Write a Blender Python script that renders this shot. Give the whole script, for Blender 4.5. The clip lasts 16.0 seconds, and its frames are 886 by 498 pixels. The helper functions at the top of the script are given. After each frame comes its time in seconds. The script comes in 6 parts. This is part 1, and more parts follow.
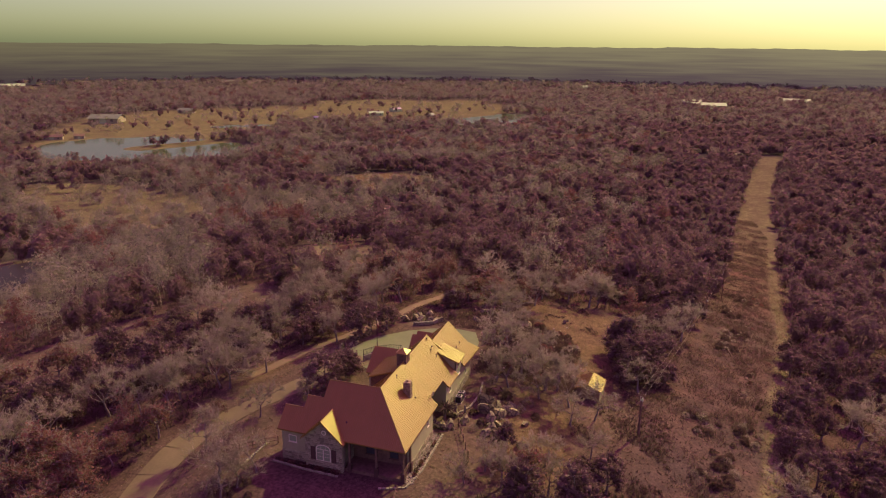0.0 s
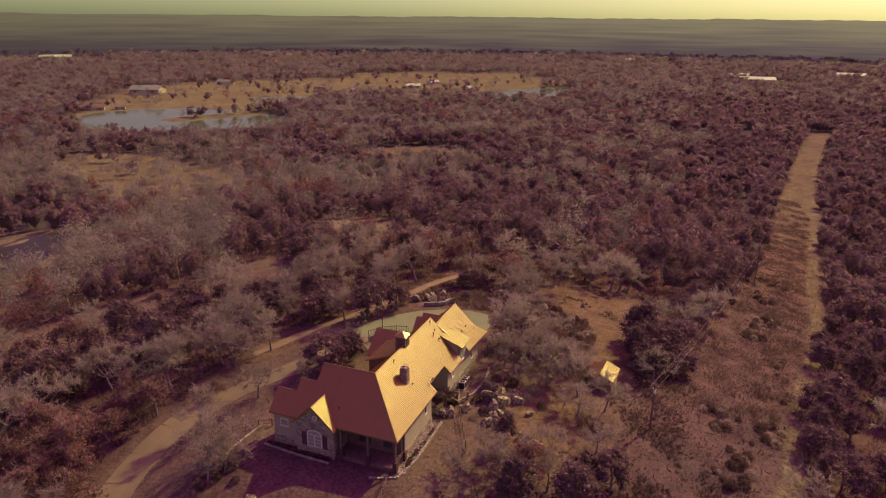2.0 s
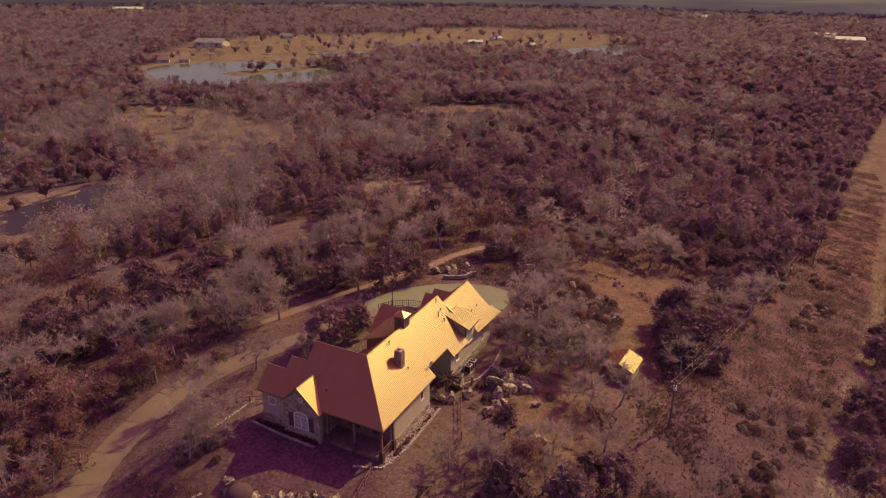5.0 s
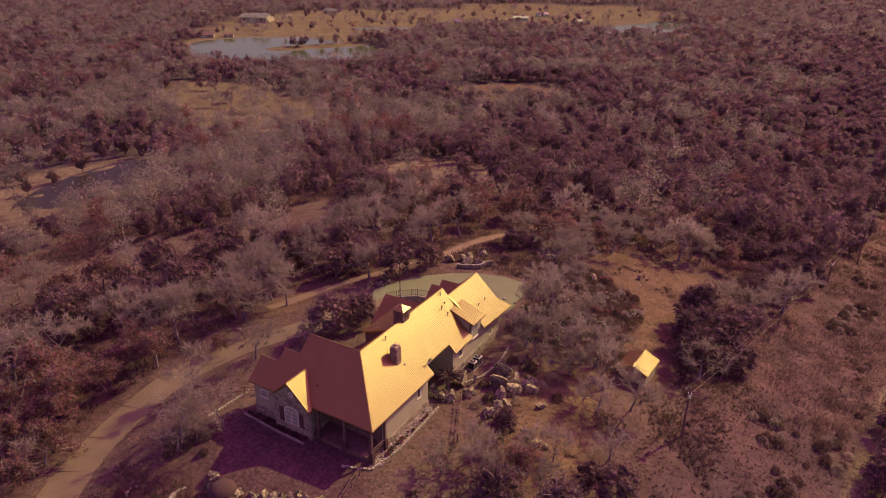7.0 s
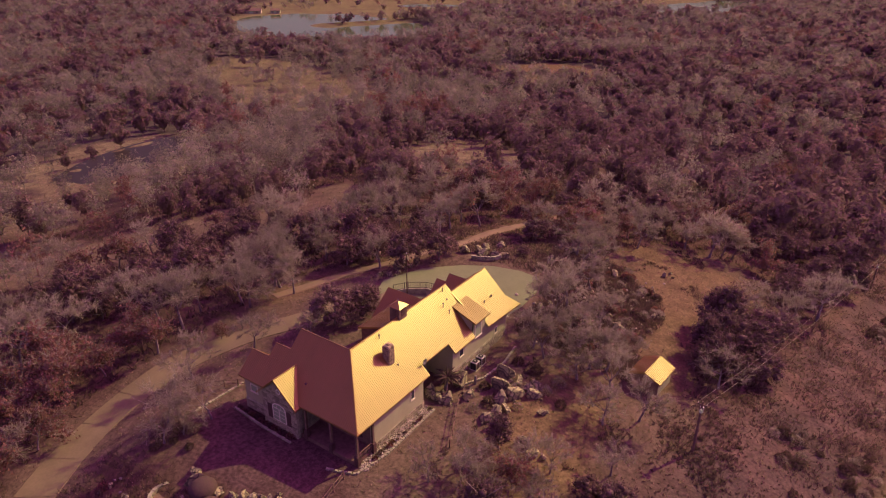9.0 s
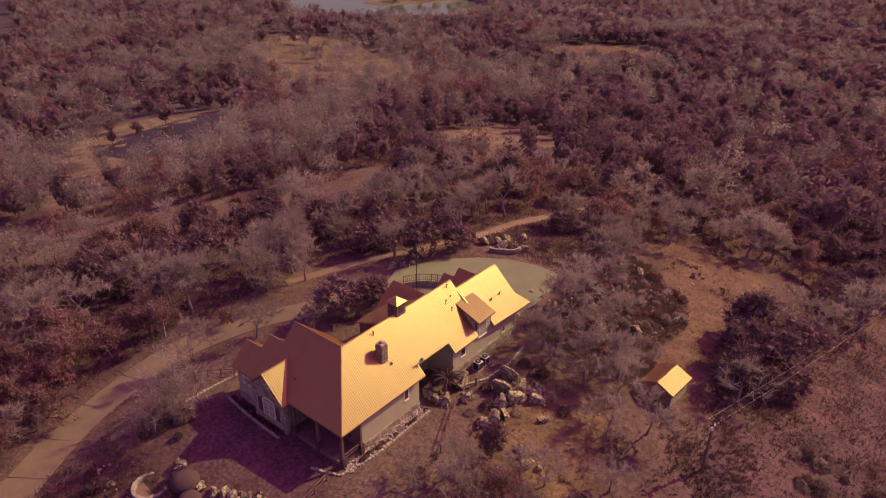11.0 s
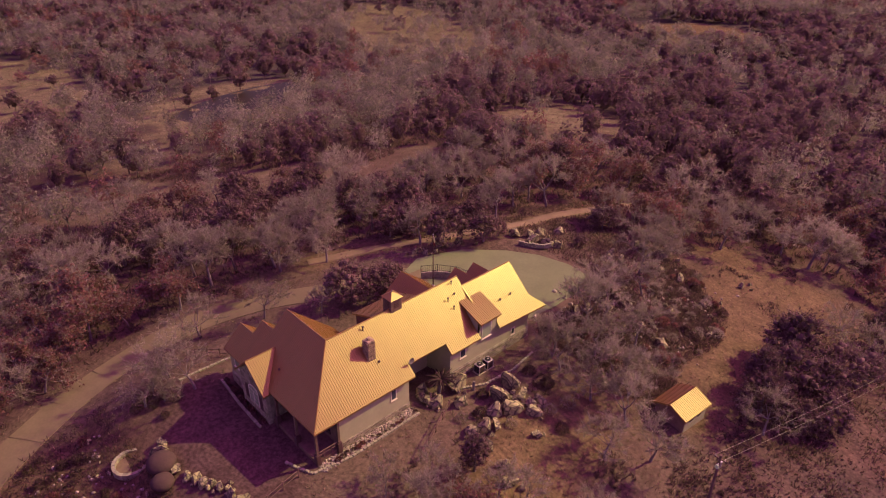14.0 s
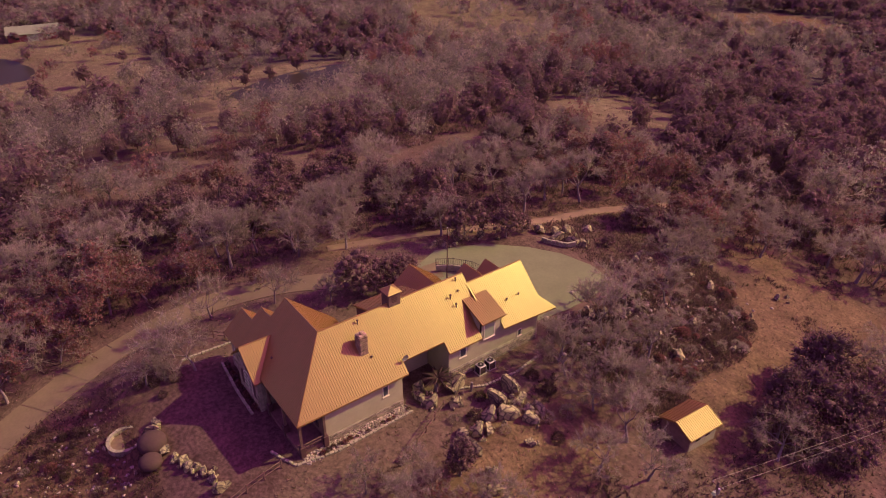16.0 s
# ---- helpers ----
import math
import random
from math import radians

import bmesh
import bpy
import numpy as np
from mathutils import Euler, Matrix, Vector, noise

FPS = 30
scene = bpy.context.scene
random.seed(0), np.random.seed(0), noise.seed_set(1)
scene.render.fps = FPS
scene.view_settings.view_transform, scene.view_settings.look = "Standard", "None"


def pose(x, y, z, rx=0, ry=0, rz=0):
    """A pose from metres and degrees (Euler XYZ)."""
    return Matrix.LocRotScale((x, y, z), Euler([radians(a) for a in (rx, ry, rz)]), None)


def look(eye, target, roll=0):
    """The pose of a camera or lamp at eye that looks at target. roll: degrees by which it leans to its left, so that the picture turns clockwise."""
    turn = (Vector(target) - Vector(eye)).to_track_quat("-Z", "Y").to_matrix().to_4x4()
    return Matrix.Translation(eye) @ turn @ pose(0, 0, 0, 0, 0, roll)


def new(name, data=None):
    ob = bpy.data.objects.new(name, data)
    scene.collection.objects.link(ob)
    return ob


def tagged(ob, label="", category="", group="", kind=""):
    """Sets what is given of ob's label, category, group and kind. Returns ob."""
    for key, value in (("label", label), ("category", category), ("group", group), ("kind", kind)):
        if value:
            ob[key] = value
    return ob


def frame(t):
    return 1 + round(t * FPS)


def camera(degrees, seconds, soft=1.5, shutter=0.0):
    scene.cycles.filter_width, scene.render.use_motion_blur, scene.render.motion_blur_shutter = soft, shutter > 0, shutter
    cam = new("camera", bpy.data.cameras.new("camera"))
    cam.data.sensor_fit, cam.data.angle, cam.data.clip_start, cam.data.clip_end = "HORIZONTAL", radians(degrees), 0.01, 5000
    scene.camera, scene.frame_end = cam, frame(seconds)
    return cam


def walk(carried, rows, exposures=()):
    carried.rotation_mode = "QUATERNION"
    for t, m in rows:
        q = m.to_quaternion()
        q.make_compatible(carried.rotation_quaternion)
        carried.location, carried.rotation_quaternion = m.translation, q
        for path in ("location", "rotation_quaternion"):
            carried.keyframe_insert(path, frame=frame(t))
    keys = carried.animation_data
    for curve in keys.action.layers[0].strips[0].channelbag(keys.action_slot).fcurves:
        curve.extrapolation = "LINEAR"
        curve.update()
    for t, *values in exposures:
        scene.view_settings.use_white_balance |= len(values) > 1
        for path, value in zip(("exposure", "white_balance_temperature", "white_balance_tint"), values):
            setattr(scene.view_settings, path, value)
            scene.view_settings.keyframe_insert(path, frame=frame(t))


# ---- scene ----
cam = camera(65.7, 16.0, soft=1.1)
PATH = [
    (0, (25.666, -65.419, 49.23), (25.074, -63.597, 48.659), 0.5),
    (0.5, (26.457, -63.884, 49.109), (25.838, -62.075, 48.522), 0.5),
    (1, (27.062, -62.428, 48.895), (26.421, -60.632, 48.291), 0.5),
    (1.5, (27.865, -60.989, 48.775), (27.198, -59.209, 48.152), 0.5),
    (2, (28.545, -59.541, 48.697), (27.857, -57.777, 48.053), 0.5),
    (2.5, (29.132, -58.094, 48.663), (28.42, -56.346, 47.999), 0.5),
    (3, (29.801, -56.521, 48.623), (29.065, -54.792, 47.938), 0.5),
    (3.5, (30.403, -55.064, 48.645), (29.645, -53.353, 47.94), 0.5),
    (4, (30.968, -53.5, 48.566), (30.188, -51.807, 47.843), 0.6),
    (6.5, (33.629, -45.827, 48.466), (32.725, -44.235, 47.662), 0.6),
    (7, (34.065, -44.254, 48.449), (33.14, -42.681, 47.631), 0.6),
    (7.5, (34.522, -42.606, 48.447), (33.575, -41.054, 47.614), 0.5),
    (8, (34.976, -41.042, 48.418), (34.007, -39.511, 47.573), 0.5),
    (8.5, (35.434, -39.415, 48.462), (34.44, -37.908, 47.602), 0.5),
    (9, (35.902, -37.853, 48.472), (34.882, -36.371, 47.598), 0.5),
    (11.5, (38.293, -30.024, 48.395), (37.149, -28.679, 47.456), 0.4),
    (12, (38.745, -28.512, 48.425), (37.578, -27.195, 47.473), 0.5),
    (12.5, (39.336, -26.977, 48.455), (38.14, -25.695, 47.493), 0.4),
    (13, (39.815, -25.421, 48.449), (38.592, -24.173, 47.476), 0.4),
    (13.5, (40.336, -23.822, 48.468), (39.089, -22.606, 47.485), 0.4),
    (14, (40.78, -22.271, 48.483), (39.509, -21.09, 47.489), 0.4),
    (14.5, (41.238, -20.733, 48.44), (39.941, -19.589, 47.436), 0.4),
    (15, (41.791, -19.155, 48.486), (40.469, -18.049, 47.472), 0.3),
    (15.5, (42.243, -17.594, 48.397), (40.897, -16.527, 47.373), 0.3),
    (16, (42.801, -16.07, 48.36), (41.431, -15.041, 47.327), 0.3),
]
walk(cam, [(t, look(eye, target, roll)) for t, eye, target, roll in PATH],
     exposures=[(0, 0.84, 6120, 78), (3.5, 0.84, 6120, 89), (7, 0.84, 6120, 100), (16, 0.84, 6120, 106)])

# ---- world, sun, exposure ----
SUN = Vector((0.295, 0.731, 0.617)).normalized()
world = bpy.data.worlds.new("sky")
scene.world = world
world.use_nodes = True
wt = world.node_tree
wt.nodes.clear()
w_out = wt.nodes.new("ShaderNodeOutputWorld")
w_bg = wt.nodes.new("ShaderNodeBackground")
w_sky = wt.nodes.new("ShaderNodeTexSky")
w_sky.sky_type = 'NISHITA'
w_sky.sun_disc = False
w_sky.sun_elevation = math.asin(SUN.z)
w_sky.sun_rotation = math.atan2(SUN.x, SUN.y)
w_sky.dust_density = 1.2
w_co = wt.nodes.new("ShaderNodeTexCoord")
w_sep = wt.nodes.new("ShaderNodeSeparateXYZ")
w_ramp = wt.nodes.new("ShaderNodeValToRGB")
w_ramp.color_ramp.elements[0].position = 0.0
w_ramp.color_ramp.elements[0].color = (0.225, 0.385, 0.155, 1)
w_ramp.color_ramp.elements[1].position = 0.5
w_low = w_ramp.color_ramp.elements.new(0.25)
w_low.color = (0.53, 0.385, 0.34, 1)
w_ramp.color_ramp.elements[2].color = (1.36, 0.33, 0.60, 1)
w_mix = wt.nodes.new("ShaderNodeMix")
w_mix.data_type = 'RGBA'
w_mix.blend_type = 'MULTIPLY'
w_mix.inputs["Factor"].default_value = 1.0
wt.links.new(w_co.outputs["Generated"], w_sep.inputs[0])
wt.links.new(w_sep.outputs["Z"], w_ramp.inputs[0])
wt.links.new(w_sky.outputs[0], w_mix.inputs["A"])
wt.links.new(w_ramp.outputs[0], w_mix.inputs["B"])
wt.links.new(w_mix.outputs["Result"], w_bg.inputs[0])
wt.links.new(w_bg.outputs[0], w_out.inputs[0])
w_bg.inputs[1].default_value = 0.15

sun_data = bpy.data.lights.new("sun", 'SUN')
sun_data.energy = 2.75
sun_data.angle = radians(0.6)
sun_data.color = (0.78, 0.93, 0.20)
sun = new("sun", sun_data)
sun.matrix_world = look(SUN * 100, (0, 0, 0))

# ---- materials ----
def mat(name, c1, c2, scale=1.0, rough=0.9, metal=0.0, bump=0.0, spec=0.2, fine=8.0, vary=0.0, island=0.0, tone=False, thin=0.0, grain=0.0, grain_scale=2.5, gaps=0.0):
    """Two colours mixed by noise at two scales, with relief; vary: object by object, island: piece by piece; thin: share of light let through, for leaves and twigs; grain: fine mottling; gaps: share of open gaps between the twigs."""
    m = bpy.data.materials.new(name)
    m.use_nodes = True
    t = m.node_tree
    b = t.nodes["Principled BSDF"]
    co = t.nodes.new("ShaderNodeTexCoord")
    n1 = t.nodes.new("ShaderNodeTexNoise")
    n1.inputs["Scale"].default_value = scale
    n1.inputs["Detail"].default_value = 5
    n2 = t.nodes.new("ShaderNodeTexNoise")
    n2.inputs["Scale"].default_value = scale * fine
    n2.inputs["Detail"].default_value = 3
    t.links.new(co.outputs["Object"], n1.inputs["Vector"])
    t.links.new(co.outputs["Object"], n2.inputs["Vector"])
    mx = t.nodes.new("ShaderNodeMix")
    mx.data_type = 'RGBA'
    mx.inputs["A"].default_value = (*c1, 1)
    mx.inputs["B"].default_value = (*c2, 1)
    ad = t.nodes.new("ShaderNodeMath")
    ad.operation = 'MULTIPLY_ADD'
    ad.inputs[1].default_value = 0.45
    t.links.new(n2.outputs[0], ad.inputs[0])
    t.links.new(n1.outputs[0], ad.inputs[2])
    rm = t.nodes.new("ShaderNodeMapRange")
    rm.inputs[1].default_value = 0.5
    rm.inputs[2].default_value = 0.95
    t.links.new(ad.outputs[0], rm.inputs[0])
    t.links.new(rm.outputs[0], mx.inputs["Factor"])
    col = mx.outputs["Result"]
    for amount, node, out in ((vary, "ShaderNodeObjectInfo", "Random"), (island, "ShaderNodeNewGeometry", "Random Per Island")):
        if amount:
            oi = t.nodes.new(node)
            mr = t.nodes.new("ShaderNodeMapRange")
            mr.inputs[3].default_value = 1 - amount
            mr.inputs[4].default_value = 1 + amount
            t.links.new(oi.outputs[out], mr.inputs[0])
            hs = t.nodes.new("ShaderNodeHueSaturation")
            t.links.new(mr.outputs[0], hs.inputs["Value"])
            t.links.new(col, hs.inputs["Color"])
            col = hs.outputs[0]
    if grain:
        n3 = t.nodes.new("ShaderNodeTexNoise")
        n3.inputs["Scale"].default_value = grain_scale
        n3.inputs["Detail"].default_value = 4
        n3.inputs["Roughness"].default_value = 0.75
        t.links.new(co.outputs["Object"], n3.inputs["Vector"])
        mr = t.nodes.new("ShaderNodeMapRange")
        mr.inputs[1].default_value, mr.inputs[2].default_value, mr.inputs[3].default_value, mr.inputs[4].default_value = 0.3, 0.7, 1 - grain, 1 + grain
        t.links.new(n3.outputs[0], mr.inputs[0])
        hs = t.nodes.new("ShaderNodeHueSaturation")
        t.links.new(mr.outputs[0], hs.inputs["Value"])
        t.links.new(col, hs.inputs["Color"])
        col = hs.outputs[0]
    if tone:
        at = t.nodes.new("ShaderNodeAttribute")
        at.attribute_name = "tone"
        hs = t.nodes.new("ShaderNodeHueSaturation")
        t.links.new(at.outputs["Fac"], hs.inputs["Value"])
        t.links.new(col, hs.inputs["Color"])
        col = hs.outputs[0]
    t.links.new(col, b.inputs["Base Color"])
    b.inputs["Roughness"].default_value = rough
    b.inputs["Metallic"].default_value = metal
    b.inputs["Specular IOR Level"].default_value = spec
    if bump:
        bp = t.nodes.new("ShaderNodeBump")
        bp.inputs["Strength"].default_value = 0.6
        bp.inputs["Distance"].default_value = bump
        t.links.new(ad.outputs[0], bp.inputs["Height"])
        t.links.new(bp.outputs[0], b.inputs["Normal"])
    if thin:
        tl = t.nodes.new("ShaderNodeBsdfTranslucent")
        ms = t.nodes.new("ShaderNodeMixShader")
        ms.inputs[0].default_value = thin
        t.links.new(col, tl.inputs["Color"])
        t.links.new(b.outputs[0], ms.inputs[1])
        t.links.new(tl.outputs[0], ms.inputs[2])
        t.links.new(ms.outputs[0], t.nodes["Material Output"].inputs["Surface"])
    if gaps:
        n4 = t.nodes.new("ShaderNodeTexNoise")
        n4.inputs["Scale"].default_value = 2.6
        n4.inputs["Detail"].default_value = 3
        n4.inputs["Roughness"].default_value = 0.7
        t.links.new(co.outputs["Object"], n4.inputs["Vector"])
        over = t.nodes.new("ShaderNodeMath")
        over.operation = 'GREATER_THAN'
        over.inputs[1].default_value = 0.5 + 0.5 * (gaps - 0.5)
        t.links.new(n4.outputs[0], over.inputs[0])
        clear, cut = t.nodes.new("ShaderNodeBsdfTransparent"), t.nodes.new("ShaderNodeMixShader")
        last = t.nodes["Material Output"].inputs["Surface"]
        t.links.new(over.outputs[0], cut.inputs[0])
        t.links.new(clear.outputs[0], cut.inputs[1])
        t.links.new(last.links[0].from_socket, cut.inputs[2])
        t.links.new(cut.outputs[0], last)
    return m


M_ROOF = mat("painted_metal_roof", (0.192, 0.073, 0.021), (0.158, 0.060, 0.017), 0.6, 0.44, 0.0, 0.0, 0.5, vary=0.05)
M_ROOF.node_tree.nodes["Principled BSDF"].inputs["IOR"].default_value = 2.35
M_ROOF.node_tree.nodes["Principled BSDF"].inputs["Specular Tint"].default_value = (0.86, 1.0, 0.29, 1)
M_STUCCO = mat("tan_stucco", (0.34, 0.345, 0.185), (0.29, 0.29, 0.158), 0.8, 0.9, bump=0.004)
M_STONE = mat("limestone", (0.35, 0.37, 0.21), (0.16, 0.145, 0.10), 1.6, 0.9, bump=0.03, vary=0.2)
M_ROCK = mat("boulder_limestone", (0.42, 0.425, 0.18), (0.12, 0.105, 0.06), 1.3, 0.95, bump=0.09, vary=0.18)
rt_ = M_ROCK.node_tree
vo, vr, vm = rt_.nodes.new("ShaderNodeTexVoronoi"), rt_.nodes.new("ShaderNodeMapRange"), rt_.nodes.new("ShaderNodeMix")
vo.feature = 'DISTANCE_TO_EDGE'
vo.inputs["Scale"].default_value = 3.2
vr.inputs[1].default_value, vr.inputs[2].default_value = 0.0, 0.13
vm.data_type = 'RGBA'
vm.inputs["A"].default_value = (0.055, 0.045, 0.04, 1)
warp, wm = rt_.nodes.new("ShaderNodeTexNoise"), rt_.nodes.new("ShaderNodeMix")
warp.inputs["Scale"].default_value = 2.0
wm.data_type = 'RGBA'
wm.inputs["Factor"].default_value = 0.35
rc = next(n for n in rt_.nodes if n.type == 'TEX_COORD')
rt_.links.new(rc.outputs["Object"], warp.inputs["Vector"])
rt_.links.new(rc.outputs["Object"], wm.inputs["A"])
rt_.links.new(warp.outputs["Color"], wm.inputs["B"])
rt_.links.new(wm.outputs["Result"], vo.inputs["Vector"])
rt_.links.new(vo.outputs["Distance"], vr.inputs[0])
rt_.links.new(vr.outputs[0], vm.inputs["Factor"])
rb = rt_.nodes["Principled BSDF"].inputs["Base Color"]
rt_.links.new(rb.links[0].from_socket, vm.inputs["B"])
rt_.links.new(vm.outputs["Result"], rb)
M_WOOD = mat("weathered_wood", (0.17, 0.11, 0.075), (0.10, 0.065, 0.045), 2.0, 0.85, bump=0.005, vary=0.15)
M_PALE = mat("pale_trim", (0.64, 0.62, 0.42), (0.56, 0.54, 0.36), 1.5, 0.6)
M_GLASS = mat("window_glass", (0.05, 0.06, 0.07), (0.04, 0.05, 0.055), 1.0, 0.08, 0.0, 0.0, 0.6)
M_PANE = mat("curtained_glass", (0.27, 0.34, 0.20), (0.22, 0.28, 0.165), 1.0, 0.2, 0.0, 0.0, 0.25)
M_DARK = mat("dark_shutter", (0.09, 0.05, 0.04), (0.07, 0.04, 0.035), 2.0, 0.6)
M_CONC = mat("concrete", (0.162, 0.205, 0.084), (0.126, 0.158, 0.067), 0.25, 0.9, bump=0.004, fine=14)
M_DRIVE = mat("worn_concrete", (0.178, 0.156, 0.072), (0.125, 0.107, 0.052), 0.25, 0.95, bump=0.006, fine=14)
M_DIRT = mat("dirt_track", (0.215, 0.163, 0.085), (0.15, 0.112, 0.064), 0.3, 0.95, bump=0.03)
M_BARK = mat("oak_bark", (0.22, 0.19, 0.165), (0.13, 0.11, 0.095), 2.0, 0.95, bump=0.01, vary=0.2)
M_TWIG = mat("bare_twigs", (0.34, 0.30, 0.21), (0.23, 0.20, 0.15), 0.09, 0.95, vary=0.22, island=0.25, thin=0.5)
W_TWIG = mat("bare_twigs_woods", (0.272, 0.25, 0.172), (0.182, 0.165, 0.122), 0.09, 0.95, tone=True, thin=0.5, grain=0.3, gaps=0.55)
M_EVER = mat("evergreen_leaves", (0.175, 0.112, 0.092), (0.122, 0.080, 0.069), 0.12, 0.85, vary=0.25, island=0.18, thin=0.35)
W_EVER = mat("evergreen_leaves_woods", (0.200, 0.130, 0.114), (0.142, 0.094, 0.086), 0.12, 0.9, tone=True, thin=0.5, grain=0.25, gaps=0.42)
M_RUSSET = mat("russet_leaves", (0.24, 0.12, 0.085), (0.16, 0.085, 0.065), 0.12, 0.9, vary=0.22, island=0.3, thin=0.5)
W_RUSSET = mat("russet_leaves_woods", (0.23, 0.12, 0.085), (0.16, 0.085, 0.065), 0.12, 0.9, tone=True, thin=0.45, grain=0.35, gaps=0.5)
M_STRAW = mat("dry_grass", (0.30, 0.235, 0.14), (0.20, 0.15, 0.095), 0.2, 0.95, island=0.3, thin=0.55)
M_BRUSH = mat("dry_brush", (0.132, 0.090, 0.068), (0.086, 0.060, 0.047), 0.2, 0.95, island=0.3, thin=0.55)
M_WATER = mat("pond_water", (0.07, 0.098, 0.038), (0.056, 0.078, 0.032), 0.02, 0.12, 0.0, 0.0, 0.02)
M_TIN = mat("weathered_tin_roof", (0.19, 0.24, 0.135), (0.15, 0.19, 0.11), 0.1, 0.6, spec=0.05)
M_POND = mat("muddy_water", (0.034, 0.028, 0.02), (0.026, 0.021, 0.015), 0.05, 0.3, 0.0, 0.0, 0.02)
M_METAL = mat("grey_metal", (0.45, 0.44, 0.40), (0.38, 0.36, 0.33), 2.0, 0.45, 0.5, 0.0, 0.5)
M_WHITE = mat("white_sheet_metal", (0.44, 0.64, 0.30), (0.38, 0.56, 0.26), 0.05, 0.6, spec=0.05)
M_BLACK = mat("black_plastic", (0.03, 0.03, 0.03), (0.02, 0.02, 0.02), 2.0, 0.6)


# ---- ground shape ----
def smooth(a, b, t):
    t = np.clip((t - a) / (b - a), 0, 1)
    return t * t * (3 - 2 * t)


def wob(x, y, s):
    """A cheap smooth unevenness between about -1 and 1, s metres across."""
    return (np.sin(x / s + 1.7 * np.sin(y / s * 0.7 + 1.3)) + np.sin(y / s * 1.3 + 2.1 * np.sin(x / s * 0.6))
            + np.sin((x + y) / s * 2.3 + 0.4)) / 3


def oval(x, y, cx, cy, rx, ry, turn=0.0, rag=0.15):
    """Below 1 inside an oval with a ragged edge."""
    c, s = math.cos(radians(turn)), math.sin(radians(turn))
    u, v = (c * (x - cx) + s * (y - cy)) / rx, (-s * (x - cx) + c * (y - cy)) / ry
    return np.hypot(u, v) * (1 + rag * wob(x, y, 0.35 * min(rx, ry)))


PONDS = [("pond", -188, 91, 11, 24, 14, -30.8), ("lake", -458, 478, 102, 78, -12, -50.3),
         ("pond", -208, 872, 40, 80, -18, -50.3), ("pond", -480, 676, 28, 12, 40, -50.3),
         ("pond", -335, 2, 30, 16, 20, -45.6)]


SPIT = [(-462, 480), (-439, 519), (-404, 592)]


def height(x, y):
    x, y = np.asarray(x, float), np.asarray(y, float)
    c, s = math.cos(0.296), math.sin(0.296)
    u, v = (c * (x + 6.3) + s * (y - 24.8)) / 186.4, (-s * (x + 6.3) + c * (y - 24.8)) / 233.8
    z = -50 + 49.5 * np.exp(-((u * u + v * v) ** 0.745))
    d = np.hypot(np.maximum(np.abs(x + 9) - 8, 0), np.maximum(np.abs(y - 20) - 22, 0))
    z = z + (-1.0 - z) * (1 - smooth(2, 16, d))
    r = np.hypot(x, y)
    z = z + smooth(1200, 4700, r) * (70 + 12 * wob(x, y, 420))
    z = z + 0.25 * wob(x, y, 7) * smooth(3, 14, d) + 1.2 * wob(x, y, 60) * smooth(60, 200, r)
    for _, cx, cy, rx, ry, turn, level in PONDS:
        e = oval(x, y, cx, cy, rx, ry, turn, 0.1)
        z = z + (level - 0.7 + 1.0 * smooth(0.9, 1.12, e) - z) * (1 - smooth(1.1, 1.6, e))
    spit = from_line(x, y, SPIT) + 3 * wob(x, y, 17)
    return z + np.maximum(-49.3 - z, 0) * (1 - smooth(9, 20, spit))


def z_at(x, y):
    return float(height(x, y))


# ---- open land: 0 open, 1 wooded ----
ROW_LINE = [(30, -70), (33.5, 0), (34.8, 30), (39, 50), (43, 70), (47.2, 98), (52.5, 138), (60.5, 203), (72, 300), (83, 405), (101, 530), (122, 650)]
DRIVE = [(-17, -37), (-22, -28), (-27.2, -20.5), (-32.4, -11), (-34.6, 0), (-33.5, 6.5), (-29.5, 12.5), (-25, 18), (-22, 24), (-19, 30)]
TRACK = [(-36, 22), (-33, 30), (-30.5, 33.5), (-25, 41), (-22, 49), (-22.8, 57.5), (-21.8, 63.2), (-20, 72), (-14, 86)]


def from_line(x, y, line):
    best = np.full(np.shape(x), 1e9)
    for (ax, ay), (bx, by) in zip(line, line[1:]):
        dx, dy = bx - ax, by - ay
        t = np.clip(((x - ax) * dx + (y - ay) * dy) / (dx * dx + dy * dy), 0, 1)
        best = np.minimum(best, np.hypot(x - ax - t * dx, y - ay - t * dy))
    return best


